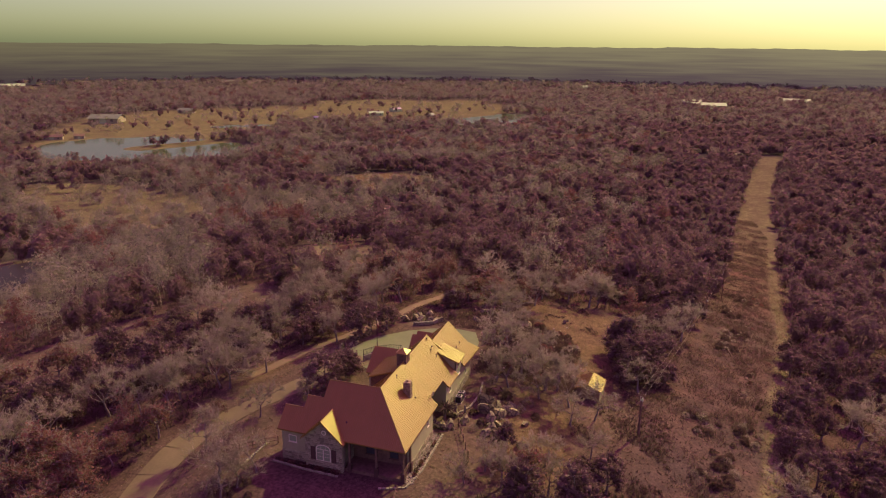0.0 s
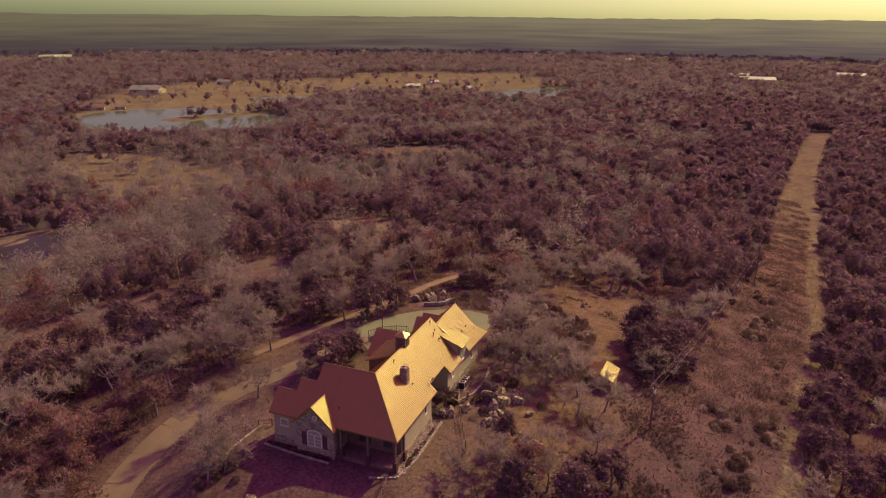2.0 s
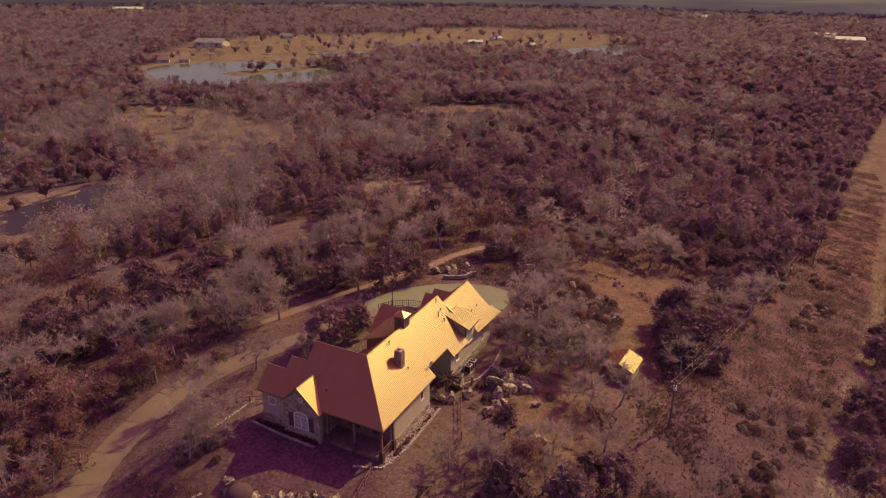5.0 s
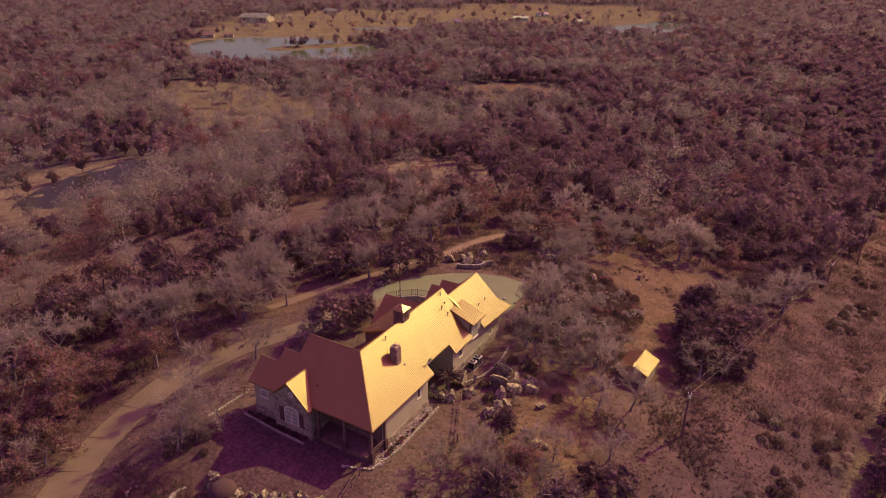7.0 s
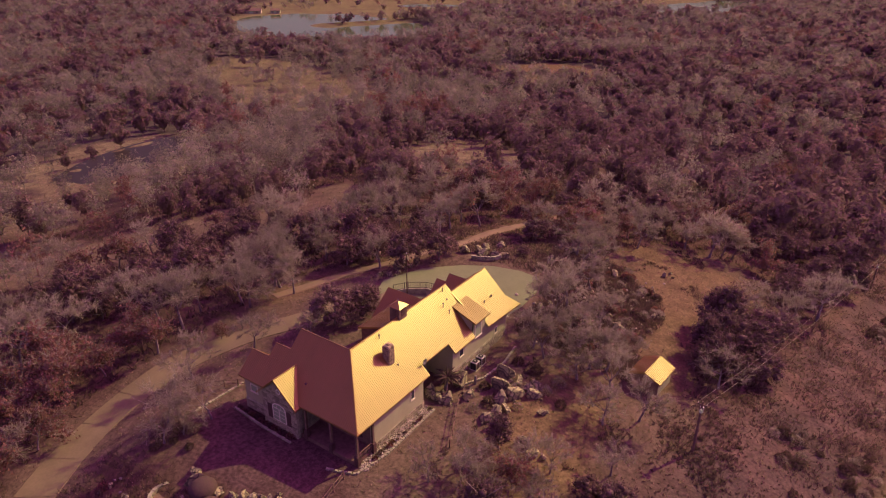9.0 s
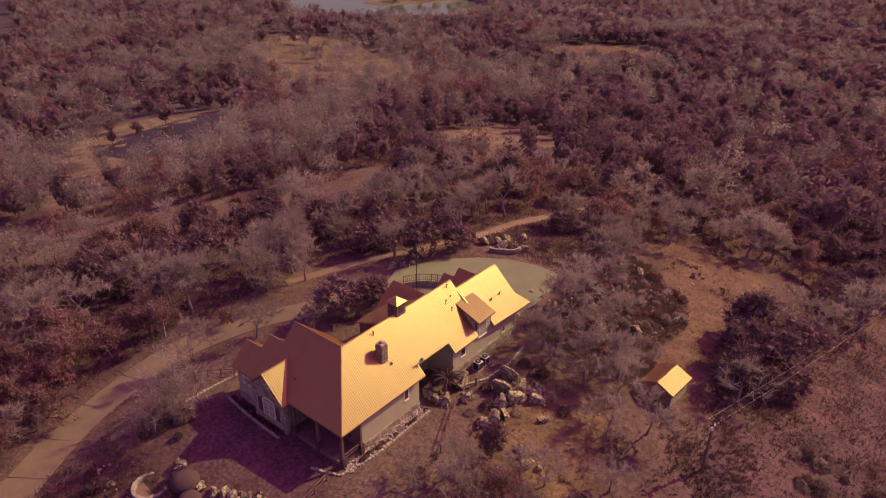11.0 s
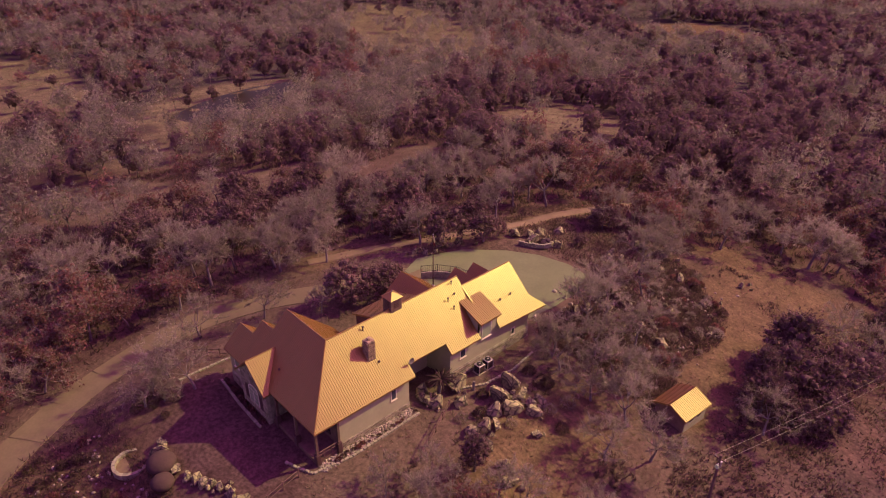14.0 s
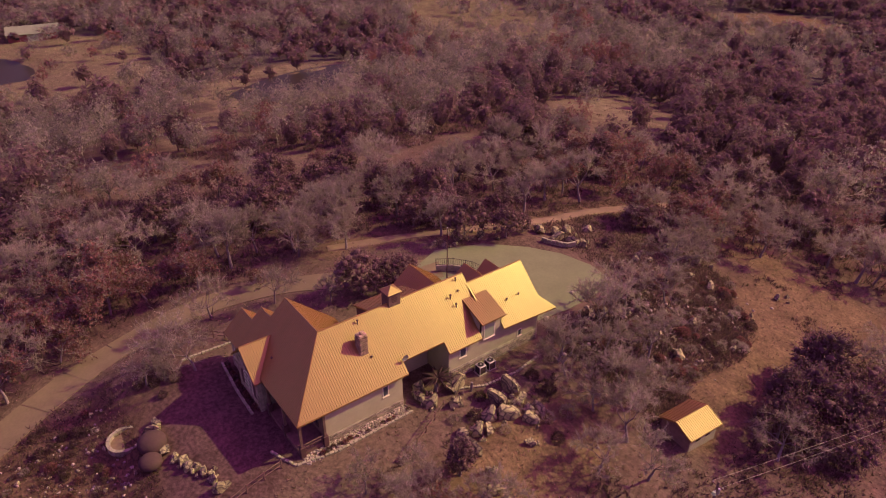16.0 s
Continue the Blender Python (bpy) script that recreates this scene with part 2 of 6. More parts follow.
# clearings: x, y, half-widths, turn, share of trees left
CLEAR_YARD = [(-8, 20, 19, 32, 0, 0.0), (13, 24, 13, 17, 0, 0.0), (14, 48, 6, 15, -8, 0.0), (-14, -14, 17, 14, 20, 0.0), (4, 0, 9, 12, 0, 0.0), (-12, 55, 9, 10, 0, 0.0), (23, 22, 6, 9, 0, 0.0), (-26.5, 10, 4.5, 6, 0, 0.0), (-29, 25, 8, 15, -18, 0.0),
              (-25.5, -8, 5, 12, 15, 0.0), (20, 38.5, 5, 8, -20, 0.0)]
CLEAR_SLOPE = [(-172, 78, 24, 26, 0, 0.0), (11, 67, 13, 15, -30, 0.0), (17, 73, 9, 7, 0, 0.0), (17.5, 62, 6, 10, 0, 0.0), (9, 53, 6, 9, 0, 0.0), (-64, 63, 9, 22, 33, 0.0), (-74, 50, 6, 9, 30, 0.0), (-69, 122, 19, 37, 35, 0.01),
               (-103, 17, 28, 13, 20, 0.03), (-135, 36, 16, 9, 30, 0.15), (-150, 40, 14, 12, 0, 0.25), (-82, 43, 12, 24, -38, 0.02), (-203, 90, 30, 40, 10, 0.06), (-160, 60, 20, 10, 40, 0.2)]
CLEAR_VALLEY = [(-166, 378, 42, 44, 0, 0.0), (-285, 256, 120, 45, -26, 0.16), (-330, 20, 95, 50, 10, 0.12), (-570, 690, 140, 240, 10, 0.05),
                (-390, 960, 190, 220, -20, 0.05), (-470, 480, 118, 92, -12, 0.05), (-30, 590, 40, 12, 0, 0.0), (100, 1190, 70, 40, 0, 0.02),
                (245, 1370, 60, 30, 0, 0.02), (-1315, 1065, 120, 60, 30, 0.05)]
CLEAR = CLEAR_YARD + CLEAR_SLOPE + CLEAR_VALLEY


def wooded(x, y):
    d = np.ones(np.shape(x))
    for cx, cy, rx, ry, turn, left in CLEAR:
        d = np.minimum(d, np.maximum(left, smooth(0.9, 1.05, oval(x, y, cx, cy, rx, ry, turn, 0.22))))
    d = np.minimum(d, smooth(8.5, 10.5, from_line(x, y, ROW_LINE) + 1.2 * wob(x, y, 6)))
    d = np.minimum(d, smooth(3.6, 4.6, from_line(x, y, DRIVE)))
    d = np.minimum(d, smooth(3.0, 4.5, from_line(x, y, TRACK)))
    return d


# ---- mesh helpers ----
def np_mesh(name, verts, tris, material):
    me = bpy.data.meshes.new(name)
    verts, tris = np.ascontiguousarray(verts, np.float32), np.ascontiguousarray(tris, np.int32)
    n = tris.shape[1]
    me.vertices.add(len(verts))
    me.vertices.foreach_set("co", verts.ravel())
    me.loops.add(tris.size)
    me.loops.foreach_set("vertex_index", tris.ravel())
    me.polygons.add(len(tris))
    me.polygons.foreach_set("loop_start", np.arange(0, tris.size, n, dtype=np.int32))
    me.polygons.foreach_set("loop_total", np.full(len(tris), n, np.int32))
    me.materials.append(material)
    me.update(calc_edges=True)
    me.validate()
    return me


def mesh_of(name, bm, material):
    bmesh.ops.recalc_face_normals(bm, faces=bm.faces)
    me = bpy.data.meshes.new(name)
    bm.to_mesh(me)
    bm.free()
    me.materials.append(material)
    return me


def part(name, bm, material, parent, label=""):
    ob = new(name, mesh_of(name, bm, material))
    ob.parent = parent
    return tagged(ob, label)


def thing(name, at, label, category, group="", kind="", rz=0.0):
    ob = new(name)
    ob.empty_display_size = 0.3
    ob.matrix_basis = pose(*at, 0, 0, rz)
    return tagged(ob, label, category, group, kind)


def box(bm, x0, x1, y0, y1, z0, z1, bevel=0.0):
    v = [bm.verts.new(p) for p in ((x0, y0, z0), (x1, y0, z0), (x1, y1, z0), (x0, y1, z0),
                                   (x0, y0, z1), (x1, y0, z1), (x1, y1, z1), (x0, y1, z1))]
    f = [bm.faces.new([v[i] for i in q]) for q in ((3, 2, 1, 0), (4, 5, 6, 7), (0, 1, 5, 4), (1, 2, 6, 5), (2, 3, 7, 6), (3, 0, 4, 7))]
    if bevel:
        es = list({e for g in f for e in g.edges})
        bmesh.ops.bevel(bm, geom=es, offset=bevel, segments=1, affect='EDGES')
    return bm


def boxed(*a, bevel=0.0):
    return box(bmesh.new(), *a, bevel=bevel)


def tube(bm, p, q, r0, r1, n=6):
    p, q = Vector(p), Vector(q)
    d = (q - p).normalized()
    a = d.orthogonal().normalized()
    b = d.cross(a)
    rings = []
    for c, r in ((p, r0), (q, r1)):
        rings.append([bm.verts.new(c + r * (math.cos(6.2832 * i / n) * a + math.sin(6.2832 * i / n) * b)) for i in range(n)])
    for i in range(n):
        bm.faces.new((rings[0][i], rings[0][(i + 1) % n], rings[1][(i + 1) % n], rings[1][i]))
    bm.faces.new(rings[0][::-1])
    bm.faces.new(rings[1])
    return bm


def prism(bm, pts, lift):
    """A slab: a polygon and its copy moved by lift."""
    a = [bm.verts.new(p) for p in pts]
    b = [bm.verts.new(Vector(p) + Vector(lift)) for p in pts]
    bm.faces.new(a[::-1])
    bm.faces.new(b)
    for i in range(len(a)):
        j = (i + 1) % len(a)
        bm.faces.new((a[i], a[j], b[j], b[i]))
    return bm


def ribbon(name, line, width, material, lift, thick=0.08, step=1.0):
    """A strip laid on the ground along a smoothed line."""
    pts = np.array(line, float)
    for _ in range(3):
        q = np.empty((2 * len(pts) - 2, 2))
        q[0::2], q[1::2] = 0.75 * pts[:-1] + 0.25 * pts[1:], 0.25 * pts[:-1] + 0.75 * pts[1:]
        pts = np.vstack((pts[:1], q, pts[-1:]))
    run = np.r_[0, np.cumsum(np.hypot(*np.diff(pts, axis=0).T))]
    s = np.arange(0, run[-1], step)
    c = np.c_[np.interp(s, run, pts[:, 0]), np.interp(s, run, pts[:, 1])]
    t = np.gradient(c, axis=0)
    t /= np.hypot(t[:, 0], t[:, 1])[:, None]
    nrm = np.c_[-t[:, 1], t[:, 0]]
    cols = 5
    verts = []
    for k in range(cols):
        o = (k / (cols - 1) - 0.5) * width
        p = c + nrm * o
        verts.append(np.c_[p, height(p[:, 0], p[:, 1]) + lift])
    low = [v - (0, 0, thick + lift) for v in (verts[0], verts[-1])]
    grid = [low[0]] + verts + [low[1]]
    n = len(s)
    v = np.vstack(grid)
    quads = [(k * n + i, k * n + i + 1, (k + 1) * n + i + 1, (k + 1) * n + i) for k in range(len(grid) - 1) for i in range(n - 1)]
    return new(name, np_mesh(name, v, np.array(quads)[:, ::-1], material))

# ---- ground: one sheet out to the horizon ----
def ground_material():
    m = mat("ground", (0.113, 0.074, 0.055), (0.077, 0.051, 0.040), 0.15, 1.0, bump=0.2, fine=17, spec=0.0)
    t = m.node_tree
    b = t.nodes["Principled BSDF"]
    col = b.inputs["Base Color"].links[0].from_socket
    co = next(n for n in t.nodes if n.type == 'TEX_COORD')
    for attr, c1, c2, scale in (("straw", (0.205, 0.19, 0.093), (0.138, 0.122, 0.065), 0.35), ("pasture", (0.185, 0.188, 0.070), (0.128, 0.124, 0.050), 0.05),
                                ("soil", (0.165, 0.124, 0.056), (0.112, 0.081, 0.040), 0.5),
                                ("ruddy", (0.185, 0.098, 0.066), (0.125, 0.070, 0.052), 0.6),
                                ("far_wood", (0.062, 0.053, 0.045), (0.082, 0.072, 0.057), 0.012)):
        at = t.nodes.new("ShaderNodeAttribute")
        at.attribute_name = attr
        nz = t.nodes.new("ShaderNodeTexNoise")
        nz.inputs["Scale"].default_value = scale
        nz.inputs["Detail"].default_value = 8
        nz.inputs["Roughness"].default_value = 0.7
        t.links.new(co.outputs["Object"], nz.inputs["Vector"])
        rp = t.nodes.new("ShaderNodeValToRGB")
        rp.color_ramp.elements[0].position, rp.color_ramp.elements[1].position = 0.38, 0.62
        rp.color_ramp.elements[0].color, rp.color_ramp.elements[1].color = (*c1, 1), (*c2, 1)
        t.links.new(nz.outputs[0], rp.inputs[0])
        mx = t.nodes.new("ShaderNodeMix")
        mx.data_type = 'RGBA'
        t.links.new(at.outputs["Fac"], mx.inputs["Factor"])
        t.links.new(col, mx.inputs["A"])
        t.links.new(rp.outputs[0], mx.inputs["B"])
        col = mx.outputs["Result"]
    for scale, lo, hi in ((2.6, 0.45, 1.45), (0.33, 0.7, 1.3)):
        nz = t.nodes.new("ShaderNodeTexNoise")
        nz.inputs["Scale"].default_value = scale
        nz.inputs["Detail"].default_value = 6
        nz.inputs["Roughness"].default_value = 0.75
        t.links.new(co.outputs["Object"], nz.inputs["Vector"])
        mr = t.nodes.new("ShaderNodeMapRange")
        mr.inputs[1].default_value, mr.inputs[2].default_value, mr.inputs[3].default_value, mr.inputs[4].default_value = 0.3, 0.7, lo, hi
        t.links.new(nz.outputs[0], mr.inputs[0])
        hs = t.nodes.new("ShaderNodeHueSaturation")
        t.links.new(mr.outputs[0], hs.inputs["Value"])
        t.links.new(col, hs.inputs["Color"])
        col = hs.outputs[0]
    t.links.new(col, b.inputs["Base Color"])
    return m


PATHWAY = [(-2, 74), (21, 71), (12, 68), (8, 62), (14, 58), (17.5, 50), (17, 41), (20, 36)]


WORN = [(41, 10), (44.9, 34.2), (47.2, 50), (50.8, 69.6), (55.3, 98), (59, 138), (67, 203), (79, 300), (93, 418), (104, 500)]


def build_ground():
    k = np.linspace(-1, 1, 271)
    xs = -10 + np.sinh(k * 6.0) / math.sinh(6.0) * 4950
    ys = 25 + np.sinh(k * 6.0) / math.sinh(6.0) * 4920
    xs = np.sort(np.r_[xs, np.arange(-580, -335, 9.7)])
    ys = np.sort(np.r_[ys, np.arange(385, 630, 9.7)])
    xs = np.sort(np.r_[xs, np.arange(22, 66, 0.75)])
    ys = np.sort(np.r_[ys, np.arange(-10, 250, 3.1)])
    gx, gy = np.meshgrid(xs, ys)
    x, y = gx.ravel(), gy.ravel()
    i = np.arange(len(x)).reshape(len(ys), len(xs))
    quads = np.stack((i[:-1, :-1], i[:-1, 1:], i[1:, 1:], i[1:, :-1]), -1).reshape(-1, 4)
    me = np_mesh("ground", np.c_[x, y, height(x, y)], quads, ground_material())
    me.polygons.foreach_set("use_smooth", np.ones(len(me.polygons), bool))
    d = wooded(x, y)
    r = np.hypot(x, y)
    soil = np.maximum.reduce([1 - smooth(0.6, 1.1, oval(x, y, 12, 17, 7, 12, 0, 0.3)), 0.8 * (1 - smooth(0.6, 1.1, oval(x, y, 13, 68, 13, 12, -20, 0.3))), 0.8 * (1 - smooth(2.2, 5.5, from_line(x, y, PATHWAY) + 0.8 * wob(x, y, 3))), 0.8 * (1 - smooth(0.7, 1.1, oval(x, y, -15, -17, 12, 9, 20, 0.3))), 0.12 * (1 - smooth(7, 11, from_line(x, y, ROW_LINE))),
                              1 - smooth(0.7, 1.05, oval(x, y, -168, 386, 38, 34, 0, 0.2)), 0.5 * (1 - smooth(2, 4, from_line(x, y, TRACK)))])
    straw = (1 - d) * np.clip(0.75 + 0.35 * wob(x, y, 9), 0, 1) * (1 - soil) * (0.15 + 0.85 * smooth(7, 11, from_line(x, y, ROW_LINE))) * (0.35 + 0.65 * smooth(70, 200, r))
    straw = straw * smooth(0.85, 1.1, oval(x, y, -10, -5.5, 12, 7, 8, 0.1))
    clearing = 1 - smooth(8, 10.5, from_line(x, y, ROW_LINE))
    straw = np.maximum(straw, clearing * np.clip(0.25 + 0.45 * wob(x, y, 2.1) + 0.35 * wob(x, y, 7) + 0.5 * smooth(80, 170, y), 0, 0.3 + 0.5 * smooth(80, 170, y)))
    straw = np.maximum(straw, np.clip(1.1 + 0.5 * wob(x, y, 2.5), 0, 1) * (1 - smooth(0.7, 1.7, from_line(x, y, WORN) + 0.5 * wob(x, y, 3))))
    ruddy = clearing * smooth(1.0, 2.2, from_line(x, y, WORN) + 0.5 * wob(x, y, 3)) * np.clip(0.55 + 0.5 * wob(x, y, 4) + 0.3 * wob(x, y, 13), 0, 0.9) * (1 - smooth(150, 320, y))
    fields = smooth(0.45, 0.6, wob(x, y * 0.4, 190)) * smooth(1000, 1500, r)
    far = np.maximum(smooth(110, 240, r) * (1 - fields) * d, 0.7 * clearing * (1 - straw) * (1 - 0.7 * smooth(80, 170, y)))
    for name, val in (("straw", np.maximum(straw, 0.5 * fields)), ("pasture", 0.9 * straw * smooth(220, 480, r) * (1 - clearing)), ("soil", soil), ("ruddy", ruddy), ("far_wood", far)):
        a = me.attributes.new(name, 'FLOAT', 'POINT')
        a.data.foreach_set("value", val.astype(np.float32))
    tagged(new("ground", me), "hilly winter ground of dry grass and leaf litter", "ground", kind="structure")


build_ground()
for pname, cx, cy, rx, ry, turn, level in PONDS:
    bm = bmesh.new()
    c, s = math.cos(radians(turn)), math.sin(radians(turn))
    ring = [(1.35 * rx * math.cos(a), 1.35 * ry * math.sin(a)) for a in np.linspace(0, 6.2832, 49)[:-1]]
    bm.faces.new([bm.verts.new((cx + c * u - s * v, cy + s * u + c * v, level)) for u, v in ring])
    ob = new("water", mesh_of("water", bm, M_WATER if rx > 27 and cy > 100 else M_POND))
    tagged(ob, "still brown %s water among bare trees" % pname, "water", kind="structure")

drive = tagged(ribbon("road", DRIVE, 4.9, M_DRIVE, 0.02), "pale concrete driveway curving up to the house", "driveway", kind="structure")
tagged(ribbon("road", TRACK, 2.4, M_DIRT, 0.04), "pale dirt track below the house", "track", kind="structure")


def motor_court():
    bm = bmesh.new()
    ring = [(-20.5, 26), (-23, 32), (-20.5, 38.5), (-16, 43), (-12, 45.5), (-7.5, 46.6), (-4.2, 46.2), (-2.4, 42), (-2.2, 37), (-3, 30), (-10, 27)]
    prism(bm, [(x, y, -1.3) for x, y in ring[::-1]], (0, 0, 0.34))
    tagged(new("pavement", mesh_of("pavement", bm, M_CONC)), "pale concrete motor court behind the house", "pavement", kind="structure")


motor_court()

# ---- the house ----
PITCH = 0.925
house = thing("house", (0, 0, 0), "long ranch house with a coppery standing-seam metal roof", "house")


def clip(poly, axis, lo, hi):
    """The part of a polygon between two values of x (axis 0) or y (axis 1)."""
    for sign, lim in ((1, lo), (-1, -hi)):
        out = []
        for i, p in enumerate(poly):
            q = poly[(i + 1) % len(poly)]
            a, b = sign * p[axis] - lim, sign * q[axis] - lim
            if a >= 0:
                out.append(p)
            if (a > 0 > b) or (a < 0 < b):
                t = a / (a - b)
                out.append(tuple(p[k] + t * (q[k] - p[k]) for k in (0, 1)))
        poly = out
        if len(poly) < 3:
            return []
    return poly


def area(poly):
    return abs(sum(p[0] * q[1] - q[0] * p[1] for p, q in zip(poly, poly[1:] + poly[:1]))) / 2


def roof(parent, polys, z, axis, wide=0.48, rise=0.05, material=None, label="", name="roof_slope"):
    """A slope of ribbed metal: a slab and one panel with two raised ribs for every strip. axis: along the eave."""
    material = material or M_ROOF
    bm = bmesh.new()
    for poly in polys:
        prism(bm, [(x, y, z(x, y) - 0.16) for x, y in poly], (0, 0, 0.15))
    slab = part(name, bm, material, parent, label)
    for poly in polys:
        lo, hi = min(p[axis] for p in poly), max(p[axis] for p in poly)
        a = math.floor(lo / wide) * wide
        while a < hi:
            strip = clip(poly, axis, a, a + wide)
            if len(strip) >= 3 and area(strip) > 0.01:
                bm = bmesh.new()
                prism(bm, [(x, y, z(x, y) - 0.004) for x, y in strip], (0, 0, 0.016))
                for rib in (a, a + wide / 2):
                    seam = clip(poly, axis, rib, rib + 0.055)
                    if len(seam) >= 3 and area(seam) > 0.004:
                        prism(bm, [(x, y, z(x, y) + 0.006) for x, y in seam], (0, 0, rise))
                part("panel", bm, material, slab)
            a += wide
    return slab


E0, RZ, RX = 3.3, 8.2, -5.3
right = lambda x, y: E0 - PITCH * x
left = lambda x, y: RZ - PITCH * (RX - x)
front = lambda x, y: E0 + PITCH * y
back = lambda x, y: RZ - PITCH * (y - 5.3)
LOW = -4.45
roof(house, [[(0, 0), (0, 12), (-5.3, 12), (-5.3, 5.3)], [(-1, 12), (-1, 17), (-5.3, 17), (-5.3, 12)], [(0, 17), (0, 21.3), (-5.3, 21.3), (-5.3, 17)],
             [(-1.6, 21.3), (-1.6, 22.6), (-5.3, 22.6), (-5.3, 21.3)], [(-1.6, 22.6), (-1.6, 24.3), (LOW, 24.3), (LOW, 22.6)],
             [(0.05, 24.3), (0.32, 31.8), (-1.2, 30.3), (LOW, 30.3), (LOW, 24.3)]], right, 1, label="coppery standing-seam roof slope")
roof(house, [[(-5.3, 5.3), (-5.3, 22.6), (-10.6, 22.6), (-10.6, 10.6)]], left, 1, label="coppery standing-seam roof slope")
roof(house, [[(LOW, 22.6), (LOW, 30.3), (-8.9, 30.3), (-8.9, 22.6)]], lambda x, y: E0 - PITCH * LOW - PITCH * (LOW - x), 1, label="coppery standing-seam roof slope")
roof(house, [[(0, 0), (-5.3, 5.3), (-12.3, 5.3), (-12.3, 0)], [(-12.3, 0), (-12.3, 3.5), (-14.5, 3.5), (-14.5, 0)],
             [(-14.5, 0), (-14.5, 2.3), (-17.1, 2.3), (-17.1, 0)]], front, 0, label="coppery front roof slope")
roof(house, [[(-5.3, 5.3), (-10.6, 10.6), (-12.3, 10.6), (-12.3, 5.3)]], back, 0)
roof(house, [[(-12.3, 3.5), (-12.3, 7.0), (-14.5, 7.0), (-14.5, 3.5)]], lambda x, y: front(0, 3.5) - PITCH * (y - 3.5), 0)
roof(house, [[(-14.5, 2.3), (-14.5, 4.6), (-17.1, 4.6), (-17.1, 2.3)]], lambda x, y: front(0, 2.3) - PITCH * (y - 2.3), 0)
# front gable
GX, GZ = -10.6, 5.75
roof(house, [[(GX, -0.75), (GX, 2.65), (-7.7, 0.1), (-7.7, -0.75)]], lambda x, y: GZ - PITCH * (x - GX), 1, label="coppery gable roof slope")
roof(house, [[(GX, -0.75), (GX, 2.65), (-13.5, 0.1), (-13.5, -0.75)]], lambda x, y: GZ + PITCH * (x - GX), 1)


def cross_gable(y0, z0, half, x_end, x_in, slope=PITCH):
    """A wing at a right angle to the long ridge, with its gable to the drive."""
    roof(house, [[(x_end, y0), (x_in, y0), (x_in, y0 - half), (x_end, y0 - half)]], lambda x, y: z0 - slope * (y0 - y), 0)
    roof(house, [[(x_end, y0), (x_in, y0), (x_in, y0 + half), (x_end, y0 + half)]], lambda x, y: z0 - slope * (y - y0), 0)
    bm = bmesh.new()
    prism(bm, [(x_end + 0.4, y0 - half + 0.3, -1.2), (x_end + 0.4, y0 + half - 0.3, -1.2), (x_end + 0.4, y0 + half - 0.3, z0 - slope * half + 0.1),
               (x_end + 0.4, y0, z0 - 0.25), (x_end + 0.4, y0 - half + 0.3, z0 - slope * half + 0.1)], (x_in - x_end - 0.6, 0, 0))
    part("wall", bm, M_STUCCO, house)


cross_gable(21.0, 6.0, 3.4, -13.0, -7.4, 0.8)
cross_gable(25.6, 6.6, 1.8, -8.7, -5.6)
cross_gable(29.2, 5.6, 1.5, -9.2, -6.5)
roof(house, [[(-10.0, 11.7), (-6.3, 11.7), (-6.3, 17.8), (-10.0, 17.8)]], lambda x, y: 5.9 + 0.37 * (x + 10.0), 1, label="low-pitched rear dormer roof")
bm = bmesh.new()
prism(bm, [(-9.6, 11.9, 3.6), (-6.4, 11.9, 6.6), (-6.4, 11.9, 7.1), (-9.6, 11.9, 5.95)], (0, 5.7, 0))
part("wall", bm, M_WOOD, house, "brown boarded wall of the rear dormer")


def cap(a, b):
    bm = bmesh.new()
    tube(bm, a, b, 0.07, 0.07, 6)
    part("ridge_cap", bm, M_ROOF, house)


for a, b in (((0, 0, 3.32), (RX, 5.3, 8.22)), ((RX, 5.3, 8.22), (RX, 22.6, 8.22)), ((LOW, 22.6, 7.44), (LOW, 30.3, 7.44)), ((RX, 5.3, 8.22), (-12.3, 5.3, 8.22)),
             ((-12.3, 3.5, 6.56), (-14.5, 3.5, 6.56)), ((-14.5, 2.3, 5.45), (-17.1, 2.3, 5.45)), ((GX, -0.75, GZ + 0.02), (GX, 2.65, GZ + 0.02))):
    cap(a, b)


def wall(pts, depth, material=M_STUCCO, label=""):
    bm = bmesh.new()
    prism(bm, pts, depth)
    return part("wall", bm, material, house, label)


# walls: sunlit side, porch corner, courtyard, far end, front
wall([(-0.6, 2.9, -0.2), (-0.6, 11.6, -0.2), (-0.6, 11.6, 3.75), (-0.6, 2.9, 3.75)], (-0.3, 0, 0), label="tan stucco side wall")
wall([(-0.55, 2.85, -1.4), (-0.55, 11.65, -1.4), (-0.55, 11.65, -0.2), (-0.55, 2.85, -0.2)], (-0.35, 0, 0), M_STONE, "rubble stone wainscot")
wall([(-0.9, 11.3, -1.4), (-4.6, 11.3, -1.4), (-4.6, 11.3, 7.2), (-0.9, 11.3, 3.95)], (0, 0.3, 0))
wall([(-4.3, 11.6, -1.4), (-4.3, 17.3, -1.4), (-4.3, 17.3, 7.0), (-4.3, 11.6, 7.0)], (-0.3, 0, 0))
wall([(-0.6, 17.35, -1.4), (-4.6, 17.35, -1.4), (-4.6, 17.35, 7.2), (-0.6, 17.35, 3.7)], (0, 0.3, 0))
wall([(-0.6, 17.65, 0.4), (-0.6, 29.9, 0.4), (-0.6, 29.9, 3.7), (-0.6, 17.65, 3.7)], (-0.3, 0, 0), label="tan stucco side wall")
